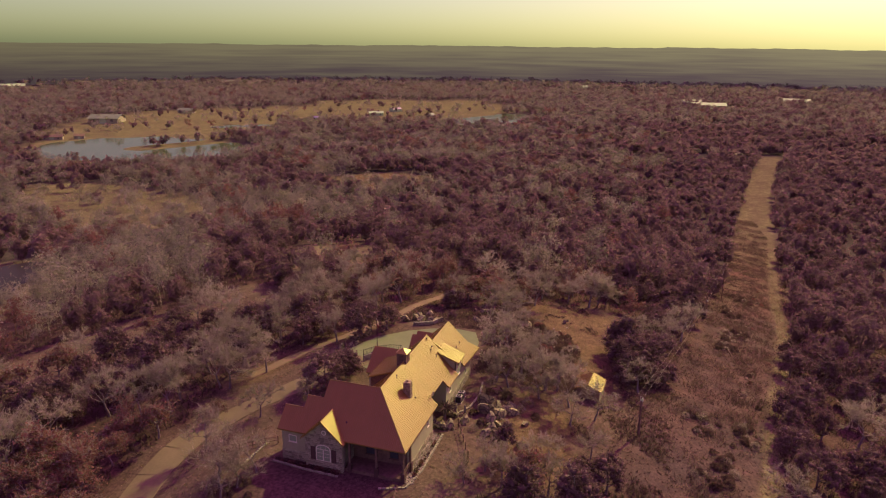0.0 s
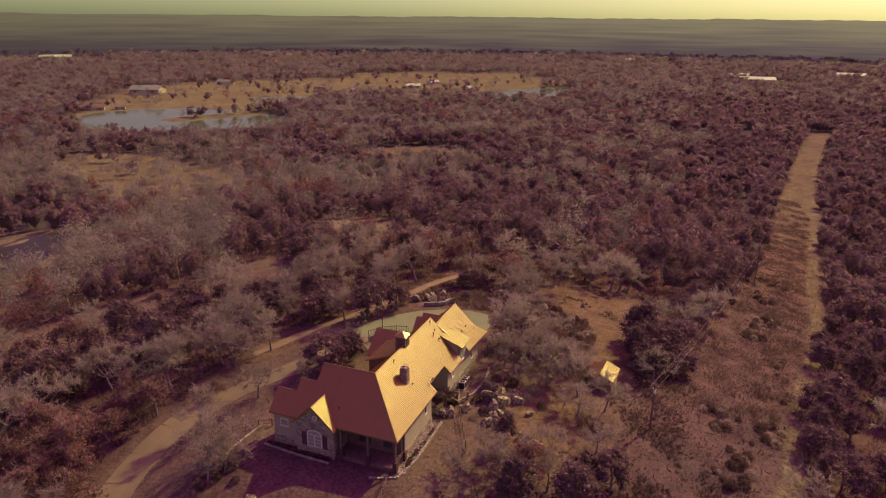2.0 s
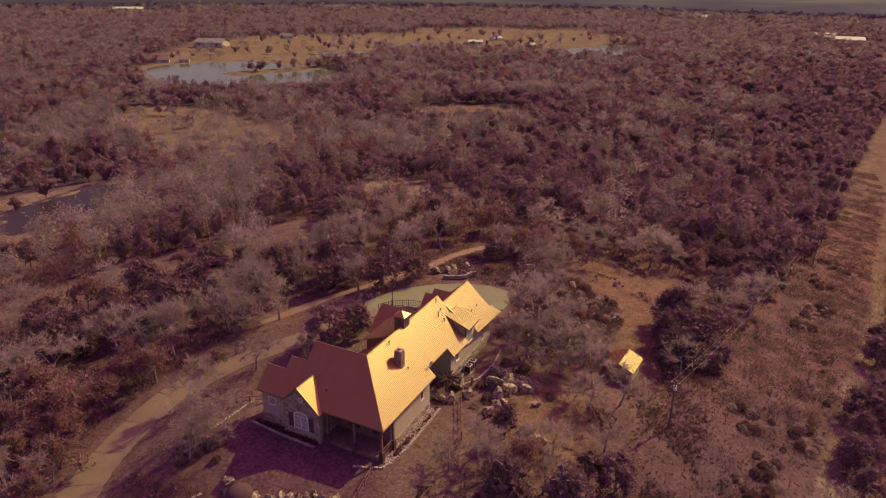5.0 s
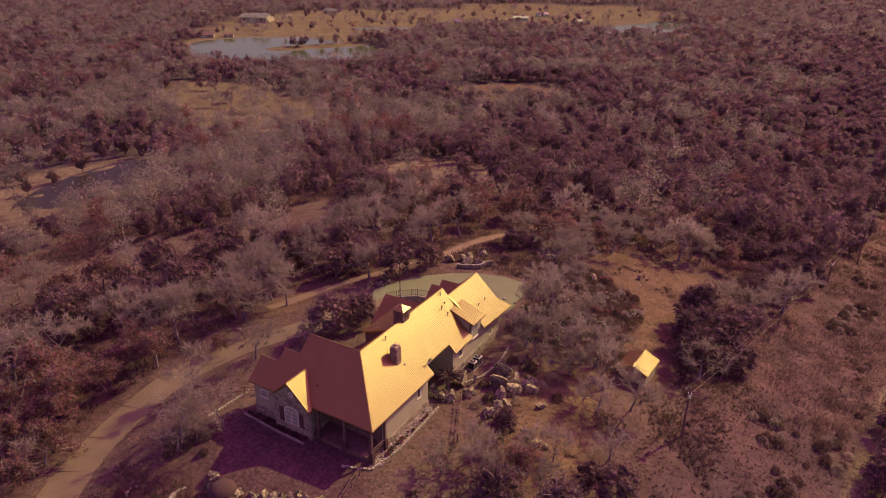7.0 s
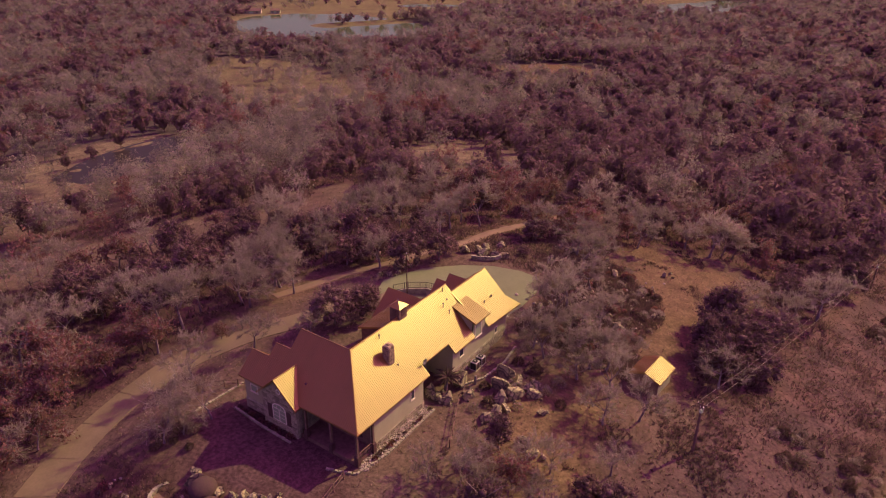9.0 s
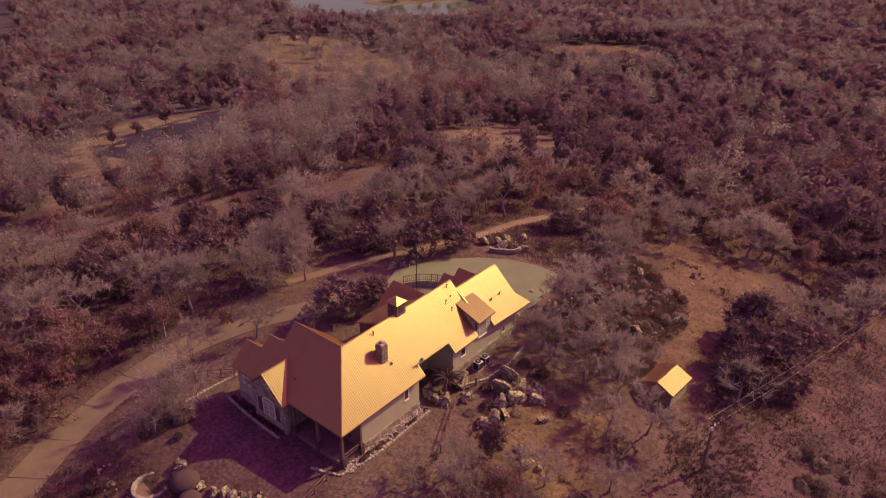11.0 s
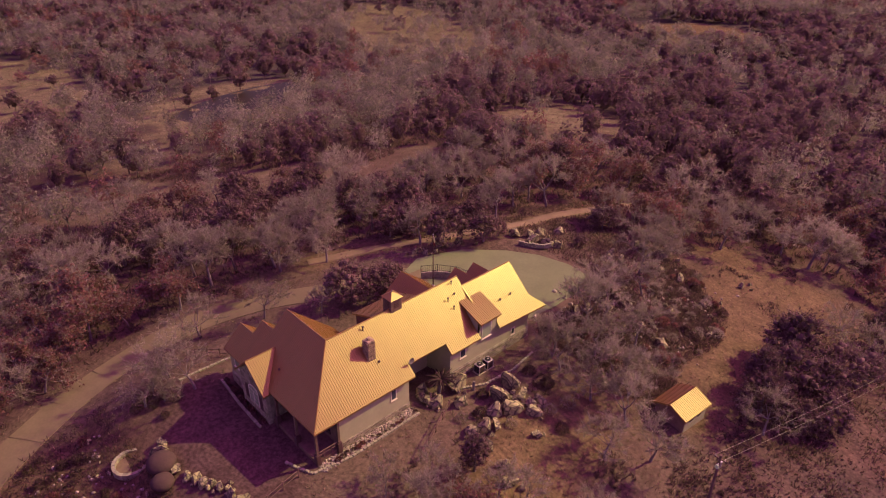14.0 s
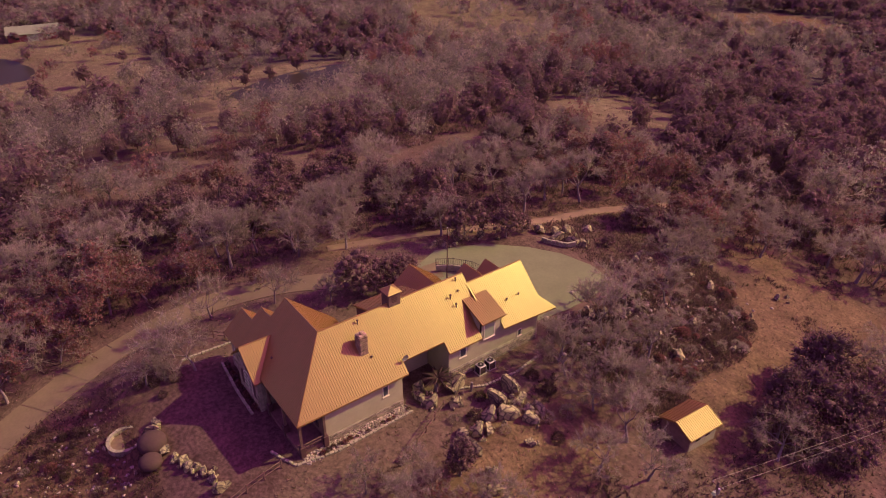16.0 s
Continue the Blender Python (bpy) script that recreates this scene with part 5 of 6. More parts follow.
def shrub(x, y, me, size, label, group="", turn=0.0):
    u = thing("shrub", (x, y, z_at(x, y)), label, "shrub", group, rz=turn)
    u.scale = (size, size, size)
    part("stem", tube(bmesh.new(), (0, 0, -0.2), (0, 0, 0.5), 0.05, 0.03, 5), M_BARK, u)
    ob = new("foliage", me)
    ob.parent = u
    return u


M_CLIP = mat("clipped_brown_leaves", (0.098, 0.066, 0.050), (0.075, 0.050, 0.040), 0.8, 0.95, island=0.1, thin=0.2)
ROUND = shrub_mesh(500, 2.6, 1.6, 2600, 0.11, M_CLIP, True)
SCRUB = [shrub_mesh(510 + k, 1.8, 1.1, 430, 0.4, (M_BRUSH, M_TWIG, M_EVER, M_RUSSET)[k], False, (0.25, 0.12, 0.4, 0.4)[k]) for k in range(4)]
shrub(-10.9, -10.3, ROUND, 1.08, "clipped round brown shrub beside the basin")
shrub(-9.0, -11.1, ROUND, 0.84, "smaller clipped round brown shrub beside the basin")
for x, y, s in ((-20.5, -9.0, 0.7), (-19.2, -7.6, 0.6), (-16.8, -7.4, 0.5), (-21.6, -7.8, 0.9), (-20.0, -6.4, 0.85), (-18.4, -5.6, 0.8), (-22.4, -6.0, 0.7)):
    shrub(x, y, SCRUB[2], s, "low dark evergreen shrub beside the front lawn", "shrubs of the lawn")
for k in range(16):
    x = -17 + 0.55 * k
    shrub(x, -0.45 + rt.uniform(-0.1, 0.1), SCRUB[rt.choice((0, 3))], rt.uniform(0.25, 0.4), "low winter shrub along the front wall", "shrubs of the front bed")
for k in range(17):
    shrub(0.25 + rt.uniform(-0.15, 0.25), 2.0 + 0.6 * k, SCRUB[rt.choice((0, 1, 3))], rt.uniform(0.2, 0.38), "low winter shrub along the side wall", "shrubs of the side bed")
for _ in range(160):
    x, y = rt.uniform(-2, 15), rt.uniform(31, 62)
    if abs(x - 6.5) / 9.5 + abs(y - 46) / 18 < 1.15 and float(from_line(np.array(x), np.array(y), PATHWAY)) > 3.0:
        shrub(x, y, SCRUB[rt.choice((0, 1, 1, 1, 3))], rt.uniform(0.4, 0.9), "dry winter shrub on the rocky slope", "shrubs of the rocky slope", rt.uniform(0, 360))
for _ in range(70):
    x, y = rt.uniform(-24, 1), rt.uniform(-27, -13.5)
    if float(from_line(np.array(x), np.array(y), DRIVE)) > 3.4:
        shrub(x, y, SCRUB[rt.choice((0, 0, 1, 3))], rt.uniform(0.3, 0.7), "dry winter shrub on the front slope", "shrubs of the front slope", rt.uniform(0, 360))
for x, y, s in ((6.4, 20.4, 1.2), (3.2, 18.5, 1.0), (8.0, 17.8, 0.9), (5.0, 16.3, 1.1), (4.3, 14.5, 1.0), (9.2, 22.4, 1.1), (9.8, 24.5, 1.3), (6.6, 25.0, 1.2), (4.0, 25.0, 1.1), (11.5, 21.5, 1.0), (3.3, 28.5, 1.2)):
    shrub(x, y, rt.choice(SCRUB[:2]), 0.7 * s, "dry winter shrub among the boulders", "shrubs among the boulders", rt.uniform(0, 360))


for x, y, n in ((43.5, 88, 9), (41, 75, 8), (34.3, 34, 6), (41, 33.5, 6), (37, 24.5, 5), (35.5, 20, 4), (44, 110, 5), (48, 128, 5)):
    for _ in range(2 * n):
        shrub(x + rt.gauss(0, 1.2), y + rt.gauss(0, 2.4), SCRUB[rt.choice((0, 1, 0))], rt.uniform(0.4, 0.95), "dark brown thicket shrub on the power line clearing", "thickets of the power line clearing", rt.uniform(0, 360))
for _ in range(26):
    y = rt.uniform(8, 150)
    x = float(np.interp(y, [q[1] for q in ROW_LINE], [q[0] for q in ROW_LINE])) + 3 + rt.gauss(0, 2.2)
    shrub(x, y, rt.choice((SCRUB[0], SCRUB[1], SCRUB[3])), rt.uniform(0.3, 0.6), "dry winter shrub on the power line clearing", "shrubs of the power line clearing", rt.uniform(0, 360))


M_SHED_ROOF = mat("weathered_ribbed_sheeting", (0.205, 0.080, 0.022), (0.168, 0.066, 0.018), 0.8, 0.54, 0.0, 0.0, 0.5, vary=0.08)
M_SHED_ROOF.node_tree.nodes["Principled BSDF"].inputs["IOR"].default_value = 2.4
M_SHED_ROOF.node_tree.nodes["Principled BSDF"].inputs["Specular Tint"].default_value = (0.95, 1.0, 0.34, 1)
M_BOARD = mat("weathered_shed_boards", (0.25, 0.17, 0.115), (0.17, 0.115, 0.08), 2.0, 0.9, bump=0.004)


def shed():
    u = thing("shed", (17.91, 33.45, z_at(17.91, 33.45)), "small board shed with a ribbed metal roof", "shed", rz=-4.6)
    z0 = -0.35 - z_at(17.91, 33.45)
    for s in (1, -1):
        roof(u, [[(0, -2.28), (0, 2.28), (s * 2.05, 2.28), (s * 2.05, -2.28)]], lambda x, y, s=s: z0 - 0.43 * s * x, 1, 0.5, 0.06, M_SHED_ROOF, label="ribbed shed roof slope")
        part("barge_board", boxed(-0.02, 0.02, -2.3, -2.24, z0 - 0.2, z0 - 0.02) if s < 0 else boxed(-0.02, 0.02, 2.24, 2.3, z0 - 0.2, z0 - 0.02), M_BOARD, u)
    for y in (-1.98, 1.9):
        bm = bmesh.new()
        prism(bm, [(-1.75, y, -1.0), (1.75, y, -1.0), (1.75, y, z0 - 0.86), (0, y, z0 - 0.12), (-1.75, y, z0 - 0.86)], (0, 0.08, 0))
        part("wall", bm, M_BOARD, u)
    for k in range(11):
        a = -1.72 + 0.315 * k
        part("board", boxed(a, a + 0.29, -2.01, -1.985, -0.9, z0 - 0.14 - 0.43 * max(abs(a), abs(a + 0.29))), M_BOARD, u)
    for x in (-1.75, 1.67):
        part("wall", boxed(x, x + 0.08, -1.9, 1.9, -1.0, z0 - 0.84), M_STUCCO, u)
    for k in range(12):
        part("board", boxed(1.75, 1.775, -1.88 + 0.315 * k, -1.59 + 0.315 * k, -0.9, z0 - 0.86), M_STUCCO, u)
    for y0 in (-1.1, 0.3):
        part("window", boxed(1.77, 1.80, y0, y0 + 0.7, z0 - 1.75, z0 - 1.15), M_GLASS, u)


shed()


def pole(x, y, top, lamp=False, arm=True, label="weathered wooden power pole on the clearing"):
    z = z_at(x, y)
    u = thing("utility_pole", (x, y, z), label, "utility pole", "poles of the power line")
    part("shaft", tube(bmesh.new(), (0, 0, -0.5), (0, 0, top - z), 0.16, 0.11, 8), M_WOOD, u)
    if arm:
        part("crossarm", boxed(-0.55, 0.55, -0.05, 0.05, top - z - 0.5, top - z - 0.38), M_WOOD, u)
        for dx in (-0.45, 0.0, 0.45):
            part("insulator", tube(bmesh.new(), (dx, 0, top - z - 0.38), (dx, 0, top - z - 0.2), 0.05, 0.03, 6), M_PALE, u)
    if lamp:
        bm = tube(bmesh.new(), (0, 0, top - z - 0.9), (0.1, -0.5, top - z - 0.8), 0.03, 0.03, 5)
        part("bracket", bm, M_METAL, u)
        bm = tube(bmesh.new(), (0.1, -0.5, top - z - 1.05), (0.1, -0.5, top - z - 0.75), 0.2, 0.12, 10)
        part("lamp", bm, M_WHITE, u, "white yard lamp")
        part("transformer", tube(bmesh.new(), (0, 0.28, top - z - 1.6), (0, 0.28, top - z - 0.9), 0.2, 0.2, 10), M_METAL, u)
    return u


pole(25.7, 25.3, 2.9, lamp=True)
pole(38.0, 97.0, -6.6, lamp=True)
pole(43.3, 121.0, -5.0)
pole(88.8, 555.0, -36.5)


M_WIRE = mat("bare_aluminium_wire", (0.34, 0.31, 0.22), (0.29, 0.26, 0.19), 1.0, 0.7, 0.0, spec=0.3)


def wire(a, b, sag):
    bm = bmesh.new()
    a, b = Vector(a), Vector(b)
    side = (b - a).cross(Vector((0, 0, 1))).normalized()
    prev = None
    for k in range(17):
        t = k / 16
        p = a.lerp(b, t) - Vector((0, 0, 4 * sag * t * (1 - t)))
        ring = [bm.verts.new(p + 0.012 * (math.cos(q) * side + Vector((0, 0, math.sin(q))))) for q in (0, 1.571, 3.142, 4.712)]
        if prev:
            for i in range(4):
                bm.faces.new((prev[i], prev[(i + 1) % 4], ring[(i + 1) % 4], ring[i]))
        prev = ring
    ob = new("power_line", mesh_of("power_line", bm, M_WIRE))
    tagged(ob, "thin grey overhead power line between poles", "power line", "power lines")


for dx in (-0.45, 0.45):
    wire((25.7 + dx, 25.3, 2.7), (38.0 + dx, 97.0, -6.8), 1.2)
    wire((38.0 + dx, 97.0, -6.8), (43.3 + dx, 121.0, -5.2), 0.3)
wire((43.3, 121.0, -5.0), (88.8, 555.0, -36.5), 3.0)


def flagpole(x, y, top):
    """A pole with a ball on top and a flag that hangs in folds."""
    u = thing("flagpole", (x, y, -0.97), "dark flagpole with a limp pale flag by the motor court", "flagpole")
    part("base", tube(bmesh.new(), (0, 0, 0), (0, 0, 0.3), 0.22, 0.12, 10), M_METAL, u)
    part("shaft", tube(bmesh.new(), (0, 0, 0.25), (0, 0, top), 0.085, 0.05, 8), M_DARK, u)
    part("finial", tube(bmesh.new(), (0, 0, top), (0, 0, top + 0.14), 0.09, 0.03, 8), M_METAL, u)
    for k, (name, m, z0, z1) in enumerate((("upper_cloth", M_PALE, 0.1, 0.75), ("lower_cloth", M_RED, 0.75, 1.25))):
        bm = bmesh.new()
        prev = None
        for i in range(9):
            w = 0.06 + 0.075 * i
            fold = 0.07 * math.sin(i * 1.9)
            row = [bm.verts.new((w * 0.55, fold, top - z - 0.5 * w)) for z in (z0, z1)]
            if prev:
                bm.faces.new((prev[0], prev[1], row[1], row[0]))
            prev = row
        bmesh.ops.solidify(bm, geom=bm.faces, thickness=0.012)
        part(name, bm, m, u, "red cloth stripe of the flag" if k else "pale cloth of the flag")


M_RED = mat("red_barn_boards", (0.28, 0.09, 0.07), (0.2, 0.07, 0.055), 0.5, 0.8)
flagpole(-16.05, 28.8, 7.75)


def railing(points):
    """A dark iron guard rail with pickets."""
    u = thing("railing", (points[0][0], points[0][1], -0.05), "dark iron guard rail on a low stone kerb wall", "railing")
    for (ax, ay), (bx, by) in zip(points, points[1:]):
        n = max(2, round(math.hypot(bx - ax, by - ay) / 0.28))
        turn = math.atan2(by - ay, bx - ax)
        side = Vector((-math.sin(turn), math.cos(turn), 0)) * 0.15
        o = Vector((points[0][0], points[0][1], 0))
        a, b = Vector((ax, ay, 0)) - o, Vector((bx, by, 0)) - o
        bm = bmesh.new()
        prism(bm, [a - side - Vector((0, 0, 1.1)), b - side - Vector((0, 0, 1.1)), b + side - Vector((0, 0, 1.1)), a + side - Vector((0, 0, 1.1))], (0, 0, 1.1))
        part("kerb_wall", bm, M_STONE, u, "low rubble stone kerb wall")
        for h in (0.12, 1.0):
            part("rail", tube(bmesh.new(), a + Vector((0, 0, h)), b + Vector((0, 0, h)), 0.03, 0.03, 5), M_BLACK, u)
        for k in range(n + 1):
            p = a.lerp(b, k / n)
            r = 0.045 if k % 6 == 0 else 0.018
            part("post" if k % 6 == 0 else "picket", tube(bmesh.new(), p, p + Vector((0, 0, 1.08 if k % 6 == 0 else 1.0)), r, r, 5), M_BLACK, u)


railing([(-18.6, 28.9), (-17.4, 30.8), (-15.3, 32.3), (-13.3, 32.7)])


def terrace_wall(line, tall):
    """A low wall of laid stone blocks."""
    u = thing("garden_wall", (*line[0], -0.97), "low pale stone wall behind the motor court", "garden wall")
    for (ax, ay), (bx, by) in zip(line, line[1:]):
        n = max(1, round(math.hypot(bx - ax, by - ay) / 0.5))
        turn = math.degrees(math.atan2(by - ay, bx - ax))
        for course in range(3):
            for k in range(n):
                t = (k + 0.5 + 0.25 * (course % 2)) / n
                ob = new("stone", EDGE[(k + course) % 3])
                ob.parent = u
                ob.matrix_basis = pose(ax + t * (bx - ax) - line[0][0], ay + t * (by - ay) - line[0][1], 0.02 + course * tall / 3, 0, 0, turn + rt.uniform(-4, 4)) @ Matrix.Diagonal((1.25, 1.3, 1.1, 1))


terrace_wall([(-16.2, 45.8), (-15.2, 46.0), (-12.9, 47.4), (-12.4, 48.6)], 0.66)


def fence(a, b, n, group):
    """Posts and two rails."""
    a, b = Vector(a), Vector(b)
    u = thing("fence", (a.x, a.y, z_at(a.x, a.y)), "dark wooden post and rail garden fence", "fence", group)
    for k in range(n + 1):
        p = a.lerp(b, k / n) - a
        dz = z_at(a.x + p.x, a.y + p.y) - z_at(a.x, a.y)
        part("post", boxed(p.x - 0.06, p.x + 0.06, p.y - 0.06, p.y + 0.06, dz - 0.3, dz + 1.1), M_WOOD, u)
        if k < n:
            q = a.lerp(b, (k + 1) / n) - a
            dq = z_at(a.x + q.x, a.y + q.y) - z_at(a.x, a.y)
            for h in (0.45, 0.95):
                part("rail", tube(bmesh.new(), (p.x, p.y, dz + h), (q.x, q.y, dq + h), 0.045, 0.045, 5), M_WOOD, u)


fence((-0.4, -1.8, 0), (0.6, -7.2, 0), 3, "garden fences")
fence((2.2, 14.6, 0), (5.4, 8.0, 0), 4, "garden fences")
fence((-20.8, 26.4, 0), (-15.8, 24.6, 0), 4, "fences of the motor court")
fence((-24.5, -0.5, 0), (-19.0, 3.0, 0), 4, "fences beside the drive")


# ---- farm buildings in the distance ----
def barn(x, y, long, wide, tall, turn, wall_mat, roof_mat, label, name="farm_building"):
    u = thing(name, (x, y, z_at(x, y)), label, "building", "distant farm buildings", rz=turn)
    l, w, e = long / 2, wide / 2, tall * 0.62
    bm = bmesh.new()
    prism(bm, [(-l, -w, -1), (-l, w, -1), (-l, w, e), (-l, 0, tall - 0.15), (-l, -w, e)], (long, 0, 0))
    part("wall", bm, wall_mat, u)
    o = 0.06 * wide
    rise = (tall - e) / w
    for s in (1, -1):
        bm = bmesh.new()
        prism(bm, [(-l - o, 0, tall), (l + o, 0, tall), (l + o, s * (w + o), e - rise * o), (-l - o, s * (w + o), e - rise * o)], (0, 0, 0.2))
        part("roof", bm, roof_mat, u)
    part("door", boxed(-0.12 * long, 0.1 * long, -w - 0.1, -w + 0.1, -0.5, e * 0.85), M_WHITE, u, "pale sliding door")
    for k in (-0.33, 0.3):
        part("window", boxed(k * long - 0.04 * long, k * long + 0.04 * long, -w - 0.08, -w + 0.1, e * 0.35, e * 0.75), M_GLASS, u)


barn(-391, 33, 24, 14, 7, 78, M_RED, M_TIN, "red barn with a pale metal roof in the meadow", "red_barn")
barn(-656, 643, 36, 26, 10, 20, M_STUCCO, M_TIN, "broad farmhouse with a pale hipped roof by the lake")
for x, y, l, w, h, a, wm, rm, lb in ((-651, 792, 22, 14, 7, 10, M_STUCCO, M_TIN, "low farm shed among field trees"), (-379, 862, 20, 12, 6, 25, M_WHITE, M_WHITE, "white farm building in the pasture"),
                                     (-376, 929, 16, 10, 6, 60, M_WHITE, M_METAL, "white farm building in the pasture"), (-302, 878, 10, 8, 5, 30, M_WHITE, M_WHITE, "small white field hut in the pasture"),
                                     (-590, 496, 20, 10, 5, 40, M_STUCCO, M_WOOD, "lakeside cabin with a dark roof"), (-570, 512, 10, 8, 5, 40, M_STUCCO, M_DIRT, "small lakeside hut with a tan roof"),
                                     (-402, 585, 8, 6, 4, 20, M_WHITE, M_WHITE, "small white hut on the lake shore"), (85, 1190, 52, 26, 9, 5, M_WHITE, M_WHITE, "long white sheet-metal barn among the woods"),
                                     (60, 1262, 36, 20, 8, 30, M_METAL, M_WHITE, "pale metal barn among the woods"), (245, 1370, 44, 20, 8, -3, M_WHITE, M_WHITE, "long white sheet-metal barn among the woods"),
                                     (-172, 1610, 26, 14, 8, 50, M_WHITE, M_WHITE, "white house far off in the woods"), (-990, 1390, 40, 20, 9, 40, M_STUCCO, M_TIN, "pale farm building far off"),
                                     (-1310, 1063, 60, 24, 9, 45, M_WHITE, M_WHITE, "long white barn far off"), (-432, 782, 8, 6, 4, 0, M_WOOD, M_METAL, "small farm shed in the pasture")):
    barn(x, y, l, w, h, a, wm, rm, lb)

# trees of the pastures and the lake shore
px, py, pk = [], [], []
for cx, cy, n, sp in ((-650, 800, 20, 34), (-430, 535, 26, 16), (-455, 490, 14, 8), (-420, 560, 22, 10), (-400, 640, 22, 18), (-560, 700, 22, 60), (-420, 900, 22, 70), (-340, 880, 12, 30), (-270, 960, 10, 30), (-250, 1080, 8, 22), (-590, 560, 12, 30), (-480, 760, 10, 50), (-360, 800, 18, 40)):
    px += list(rng.normal(cx, sp, n))
    py += list(rng.normal(cy, sp, n))
    pk += list(rng.choice((0, 1), n, p=(0.45, 0.55)))
px, py, pk = np.array(px), np.array(py), np.array(pk)
dry = np.ones(len(px), bool)
spit = from_line(px, py, SPIT) < 11
for _, cx, cy, rx, ry, turn, _lv in PONDS:
    dry &= oval(px, py, cx, cy, rx, ry, turn, 0.1) > 1.12
dry |= spit
woods("woods", px[dry], py[dry], pk[dry], 44, 2.2, "trees of the pasture and lake shore")


# ---- dry grass and brush of the open ground ----
def tufts(name, x, y, blades, tall, width, material, label, spread=1.0):
    n = len(x)
    VV, FF = [], []
    z = height(x, y)
    base = np.repeat(np.c_[x, y, z], blades, 0) + rng.normal(size=(n * blades, 3)) * (0.16 * spread, 0.16 * spread, 0.02) * tall * 1.6
    dirs = unit(rng.normal(size=(n * blades, 3)) * (0.6, 0.6, 0.2) + (0, 0, 0.9))
    v, f = slivers(rng, base, dirs, np.repeat(rng.uniform(0.5, 1.4, n), blades) * tall * rng.uniform(0.6, 1.2, n * blades), width)
    tagged(new(name, np_mesh(name, v, f, material)), label, "undergrowth", kind="stuff")


def open_spots(n, x0, x1, y0, y1, low, high):
    x, y = rng.uniform(x0, x1, n), rng.uniform(y0, y1, n)
    d = wooded(x, y)
    keep = (d >= low) & (d <= high) & (from_line(x, y, DRIVE) > 2.6) & (from_line(x, y, TRACK) > 1.5)
    keep &= ~((np.abs(x + 8.4) < 9.3) & (np.abs(y - 15) < 16.5)) & ~((np.abs(x + 12) < 11.5) & (np.abs(y - 37) < 10.5)) & ~((np.abs(x - 17.91) < 2.5) & (np.abs(y - 33.45) < 2.7))
    for _, cx, cy, rx, ry, turn, _lv in PONDS:
        keep &= oval(x, y, cx, cy, rx, ry, turn, 0.1) > 1.05
    return x[keep], y[keep]


gx, gy = open_spots(30000, -60, 60, -40, 130, 0, 0.5)
lawn = (oval(gx, gy, -10, -5.5, 12, 7, 8, 0.1) < 1) | (from_line(gx, gy, ROW_LINE) < 10)
tufts("dry_grass", gx[~lawn], gy[~lawn], 4, 0.3, 0.09, M_STRAW, "dry winter grass of the open ground")
gx, gy = open_spots(26000, 22, 74, -10, 330, 0, 0.6)
off = from_line(gx, gy, WORN) > 1.7
gx, gy = gx[off], gy[off]
tufts("brush", gx, gy, 5, 0.22, 0.13, M_BRUSH, "dry brown brush of the power line clearing")
gx, gy = open_spots(12000, 22, 74, -10, 330, 0, 0.6)
drift = (wob(gx, gy, 6) > -0.25) & (from_line(gx, gy, WORN) > 2.0)
tufts("brush", gx[drift], gy[drift], 13, 0.55, 0.15, M_BRUSH, "low brown brush clumps of the power line clearing", 4.0)
gy = rng.uniform(5, 260, 300)
gx = np.interp(gy, [q[1] for q in ROW_LINE], [q[0] for q in ROW_LINE]) + 1.0 + rng.normal(0, 2.2, 300) + 2.5 * wob(gy, gy, 9)
tufts("brush", gx, gy, 26, 0.85, 0.1, M_BRUSH, "taller brown brush along the power line clearing", 3.2)
gx, gy = open_spots(2600, -26, -1, 45, 72, 0, 0.6)
tufts("brush", gx, gy, 8, 0.5, 0.1, M_BRUSH, "dry brown brush behind the motor court", 3.0)
gx, gy = open_spots(5000, -1, 16, 31, 63, 0, 0.6)
drift = from_line(gx, gy, PATHWAY) > 3.5
tufts("brush", gx[drift], gy[drift], 8, 0.5, 0.1, M_BRUSH, "dry brown brush of the rocky slope", 3.0)
gx, gy = open_spots(1300, -26, 2, -28, -11, 0, 0.6)
tufts("brush", gx, gy, 10, 0.45, 0.1, M_BRUSH, "dry brown brush of the front slope", 3.0)
gx, gy = open_spots(7000, 5, 30, -5, 80, 0, 0.9)
drift = (wob(gx, gy, 3.5) > 0.1) & (oval(gx, gy, 11, 17, 5, 9) > 1) & (from_line(gx, gy, PATHWAY) > 3)
tufts("brush", gx[drift], gy[drift], 8, 0.5, 0.11, M_BRUSH, "dry brown brush round the shed")
gx, gy = open_spots(30000, -120, 80, -40, 130, 0.6, 1)
tufts("undergrowth", gx, gy, 4, 1.1, 0.18, M_BRUSH, "leafless undergrowth of the nearer woods")
gy = rng.uniform(5, 200, 2600)
gx = np.interp(gy, [q[1] for q in WORN], [q[0] for q in WORN]) + rng.normal(0, 0.9, 2600)
tufts("dry_grass", gx, gy, 4, 0.35, 0.1, M_STRAW, "pale dry grass along the worn line of the clearing")
gx, gy = open_spots(9000, 22, 74, 0, 330, 0, 0.6)
drift = wob(gx + 40, gy, 5) > 0.15
tufts("dry_grass", gx[drift], gy[drift], 5, 0.4, 0.11, M_STRAW, "pale dry grass patches of the power line clearing", 3.0)
gx, gy = open_spots(14000, -420, -60, 0, 420, 0, 0.5)
tufts("dry_grass", gx, gy, 3, 0.6, 0.25, M_STRAW, "tall dry grass of the meadows")


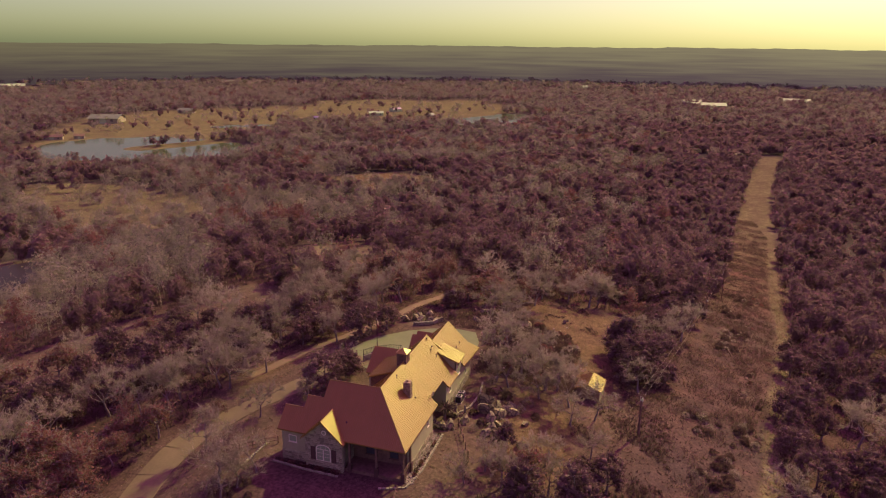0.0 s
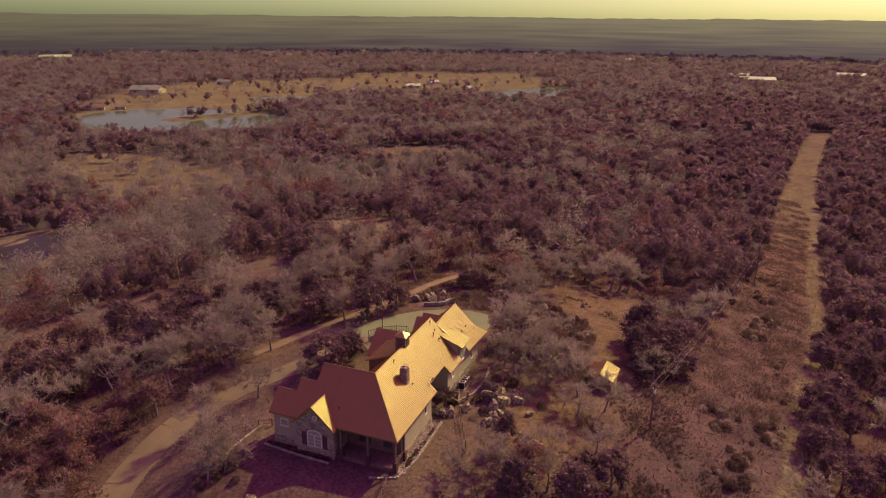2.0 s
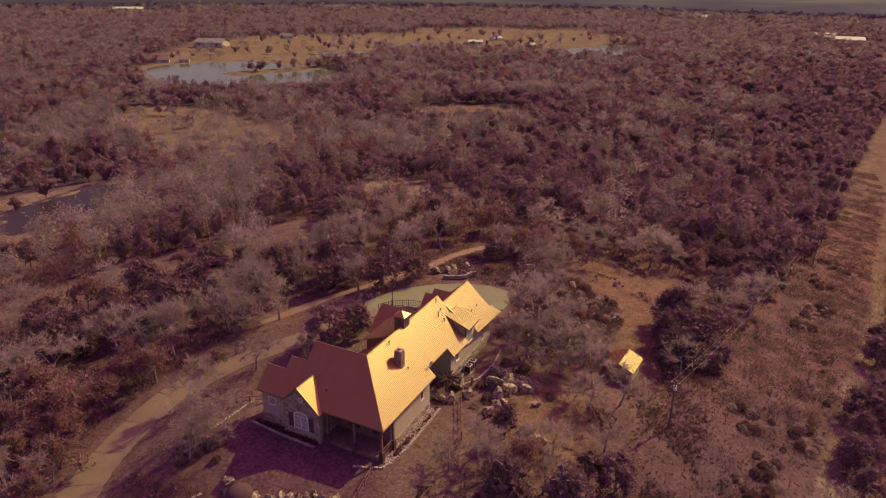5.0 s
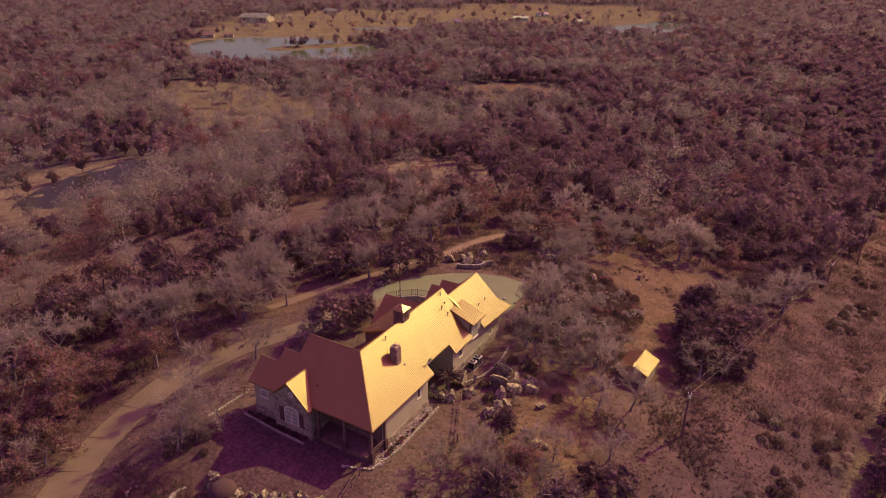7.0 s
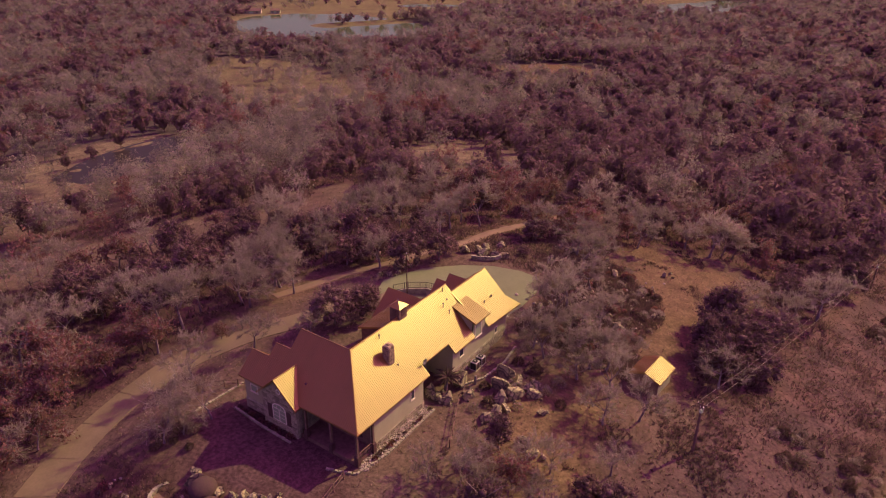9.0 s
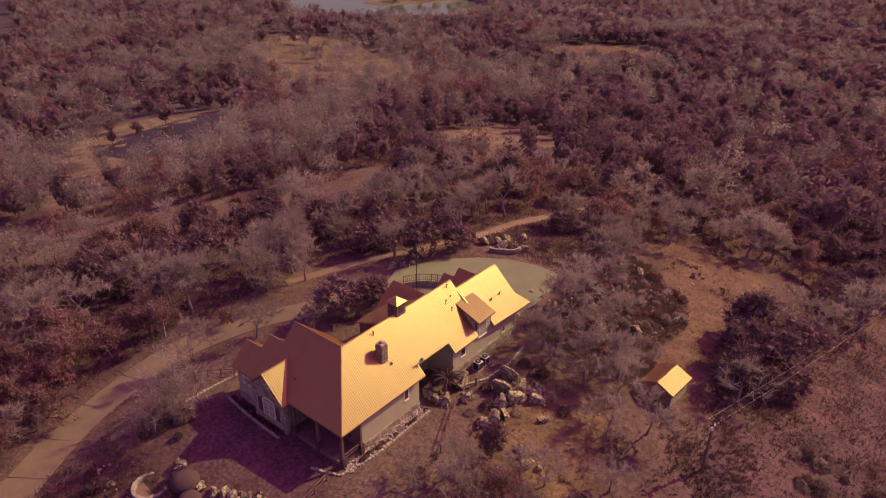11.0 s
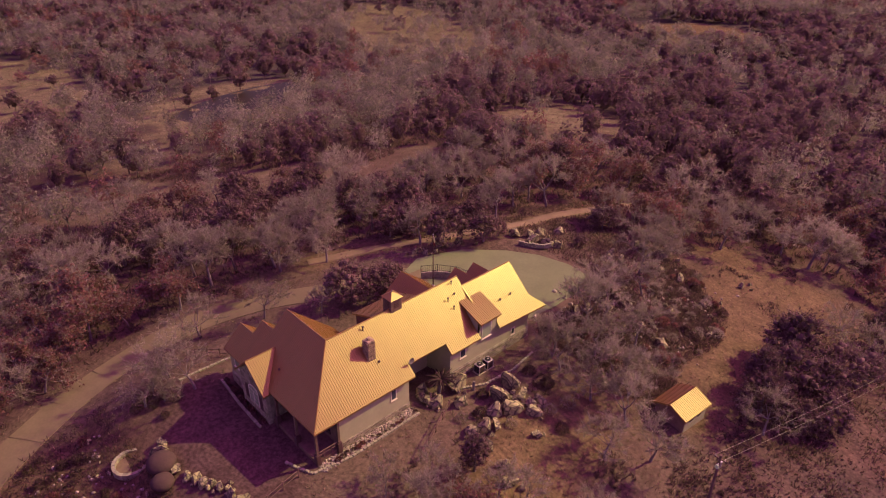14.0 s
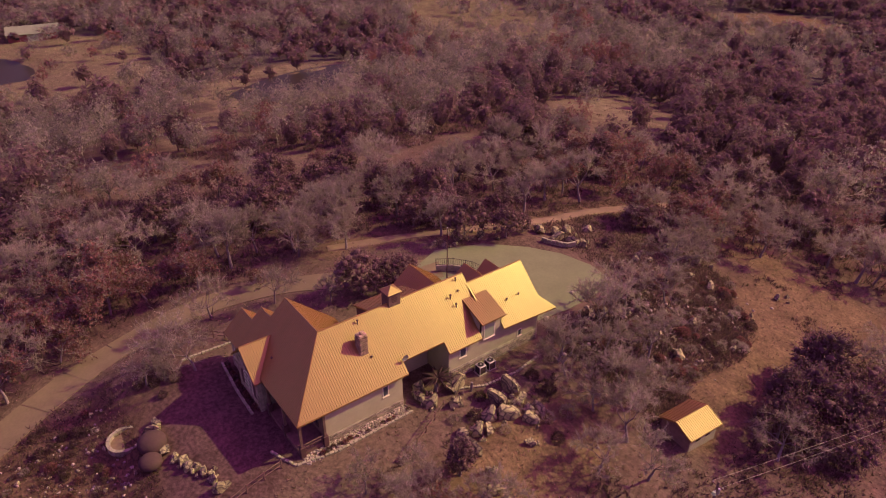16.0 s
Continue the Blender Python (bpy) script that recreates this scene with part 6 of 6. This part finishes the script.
# concrete slabs of the drive, with joints between them
def slabs():
    pts = np.array(DRIVE, float)
    for _ in range(3):
        q = np.empty((2 * len(pts) - 2, 2))
        q[0::2], q[1::2] = 0.75 * pts[:-1] + 0.25 * pts[1:], 0.25 * pts[:-1] + 0.75 * pts[1:]
        pts = np.vstack((pts[:1], q, pts[-1:]))
    run = np.r_[0, np.cumsum(np.hypot(*np.diff(pts, axis=0).T))]
    s = 0.0
    while s < run[-1] - 1:
        e = min(s + 5.4, run[-1])
        u = np.linspace(s + 0.04, e - 0.04, 6)
        line = np.c_[np.interp(u, run, pts[:, 0]), np.interp(u, run, pts[:, 1])]
        ob = ribbon_piece("slab", line, 4.8, M_DRIVE, 0.06)
        ob.parent = drive
        s = e


def ribbon_piece(name, c, width, material, lift):
    t = np.gradient(c, axis=0)
    t /= np.hypot(t[:, 0], t[:, 1])[:, None]
    nrm = np.c_[-t[:, 1], t[:, 0]]
    bm = bmesh.new()
    rows = []
    for o, dz in ((-0.5, -0.15), (-0.5, 0), (-0.17, 0), (0.17, 0), (0.5, 0), (0.5, -0.15)):
        p = c + nrm * o * width
        rows.append([bm.verts.new((a, b, h + lift + dz)) for (a, b), h in zip(p, height(p[:, 0], p[:, 1]))])
    for a, b in zip(rows, rows[1:]):
        for i in range(len(a) - 1):
            bm.faces.new((a[i], a[i + 1], b[i + 1], b[i]))
    return new(name, mesh_of(name, bm, material))


slabs()


# rubble stones of the gable face and the wainscots, laid in uneven courses
def rubble(parent, origin, along, length, top, course, seed, away):
    """Stones proud of a wall that runs from origin along a direction; top(s): the wall's height at s metres; away: the side that they face."""
    g = random.Random(seed)
    z = 0.02
    while True:
        tall = course * g.uniform(0.8, 1.2)
        s, placed = g.uniform(-0.2, 0.0), 0
        while s < length:
            wide = course * g.uniform(1.1, 2.2)
            a, b = max(s, 0.0) + 0.02, min(s + wide, length) - 0.02
            if b - a > 0.12 and z + tall < min(top(a), top(b)):
                k = g.randrange(len(RUBBLE))
                ob = new("stone", RUBBLE[k])
                ob.parent = parent
                mid = Vector(origin) + Vector(along) * ((a + b) / 2) + Vector((0, 0, z + tall / 2))
                turn = math.degrees(math.atan2(along[1], along[0]))
                ob.matrix_basis = Matrix.Translation(mid + Vector(away) * 0.012) @ pose(0, 0, 0, 0, 0, turn) @ Matrix.Diagonal((b - a, 0.07, tall - 0.03, 1))
                placed += 1
            s += wide
        z += tall
        if not placed:
            break


def rubble_mesh(seed):
    g = random.Random(seed)
    bm = box(bmesh.new(), -0.5, 0.5, -0.5, 0.5, -0.5, 0.5)
    for v in bm.verts:
        v.co = Vector((v.co.x * g.uniform(0.86, 1.0), v.co.y * g.uniform(0.6, 1.0), v.co.z * g.uniform(0.84, 1.0)))
    return mesh_of("stone", bm, M_RUBBLE)


M_RUBBLE = mat("laid_rubble_stone", (0.33, 0.31, 0.185), (0.16, 0.135, 0.09), 2.2, 0.95, bump=0.02, vary=0.35)
RUBBLE = [rubble_mesh(800 + k) for k in range(7)]
gable = next(o for o in house.children if o.get("label") == "stone front gable wall")
rubble(gable, (-13.08, -0.31, -1.35), (1, 0, 0), 4.96, lambda s: 4.5 + 0.9 * (2.5 - abs(s - 2.48)), 0.27, 31, (0, -1, 0))
low_walls = [o for o in house.children if o.get("label") == "rubble stone wainscot"]
rubble(low_walls[0], (-0.54, 2.87, -1.3), (0, 1, 0), 8.76, lambda s: 1.12, 0.26, 32, (1, 0, 0))
rubble(low_walls[1], (-0.54, 17.62, -1.3), (0, 1, 0), 12.3, lambda s: 1.72, 0.3, 33, (1, 0, 0))
rubble(low_walls[2], (-16.73, 0.33, -1.3), (1, 0, 0), 3.58, lambda s: 1.67, 0.27, 34, (0, -1, 0))
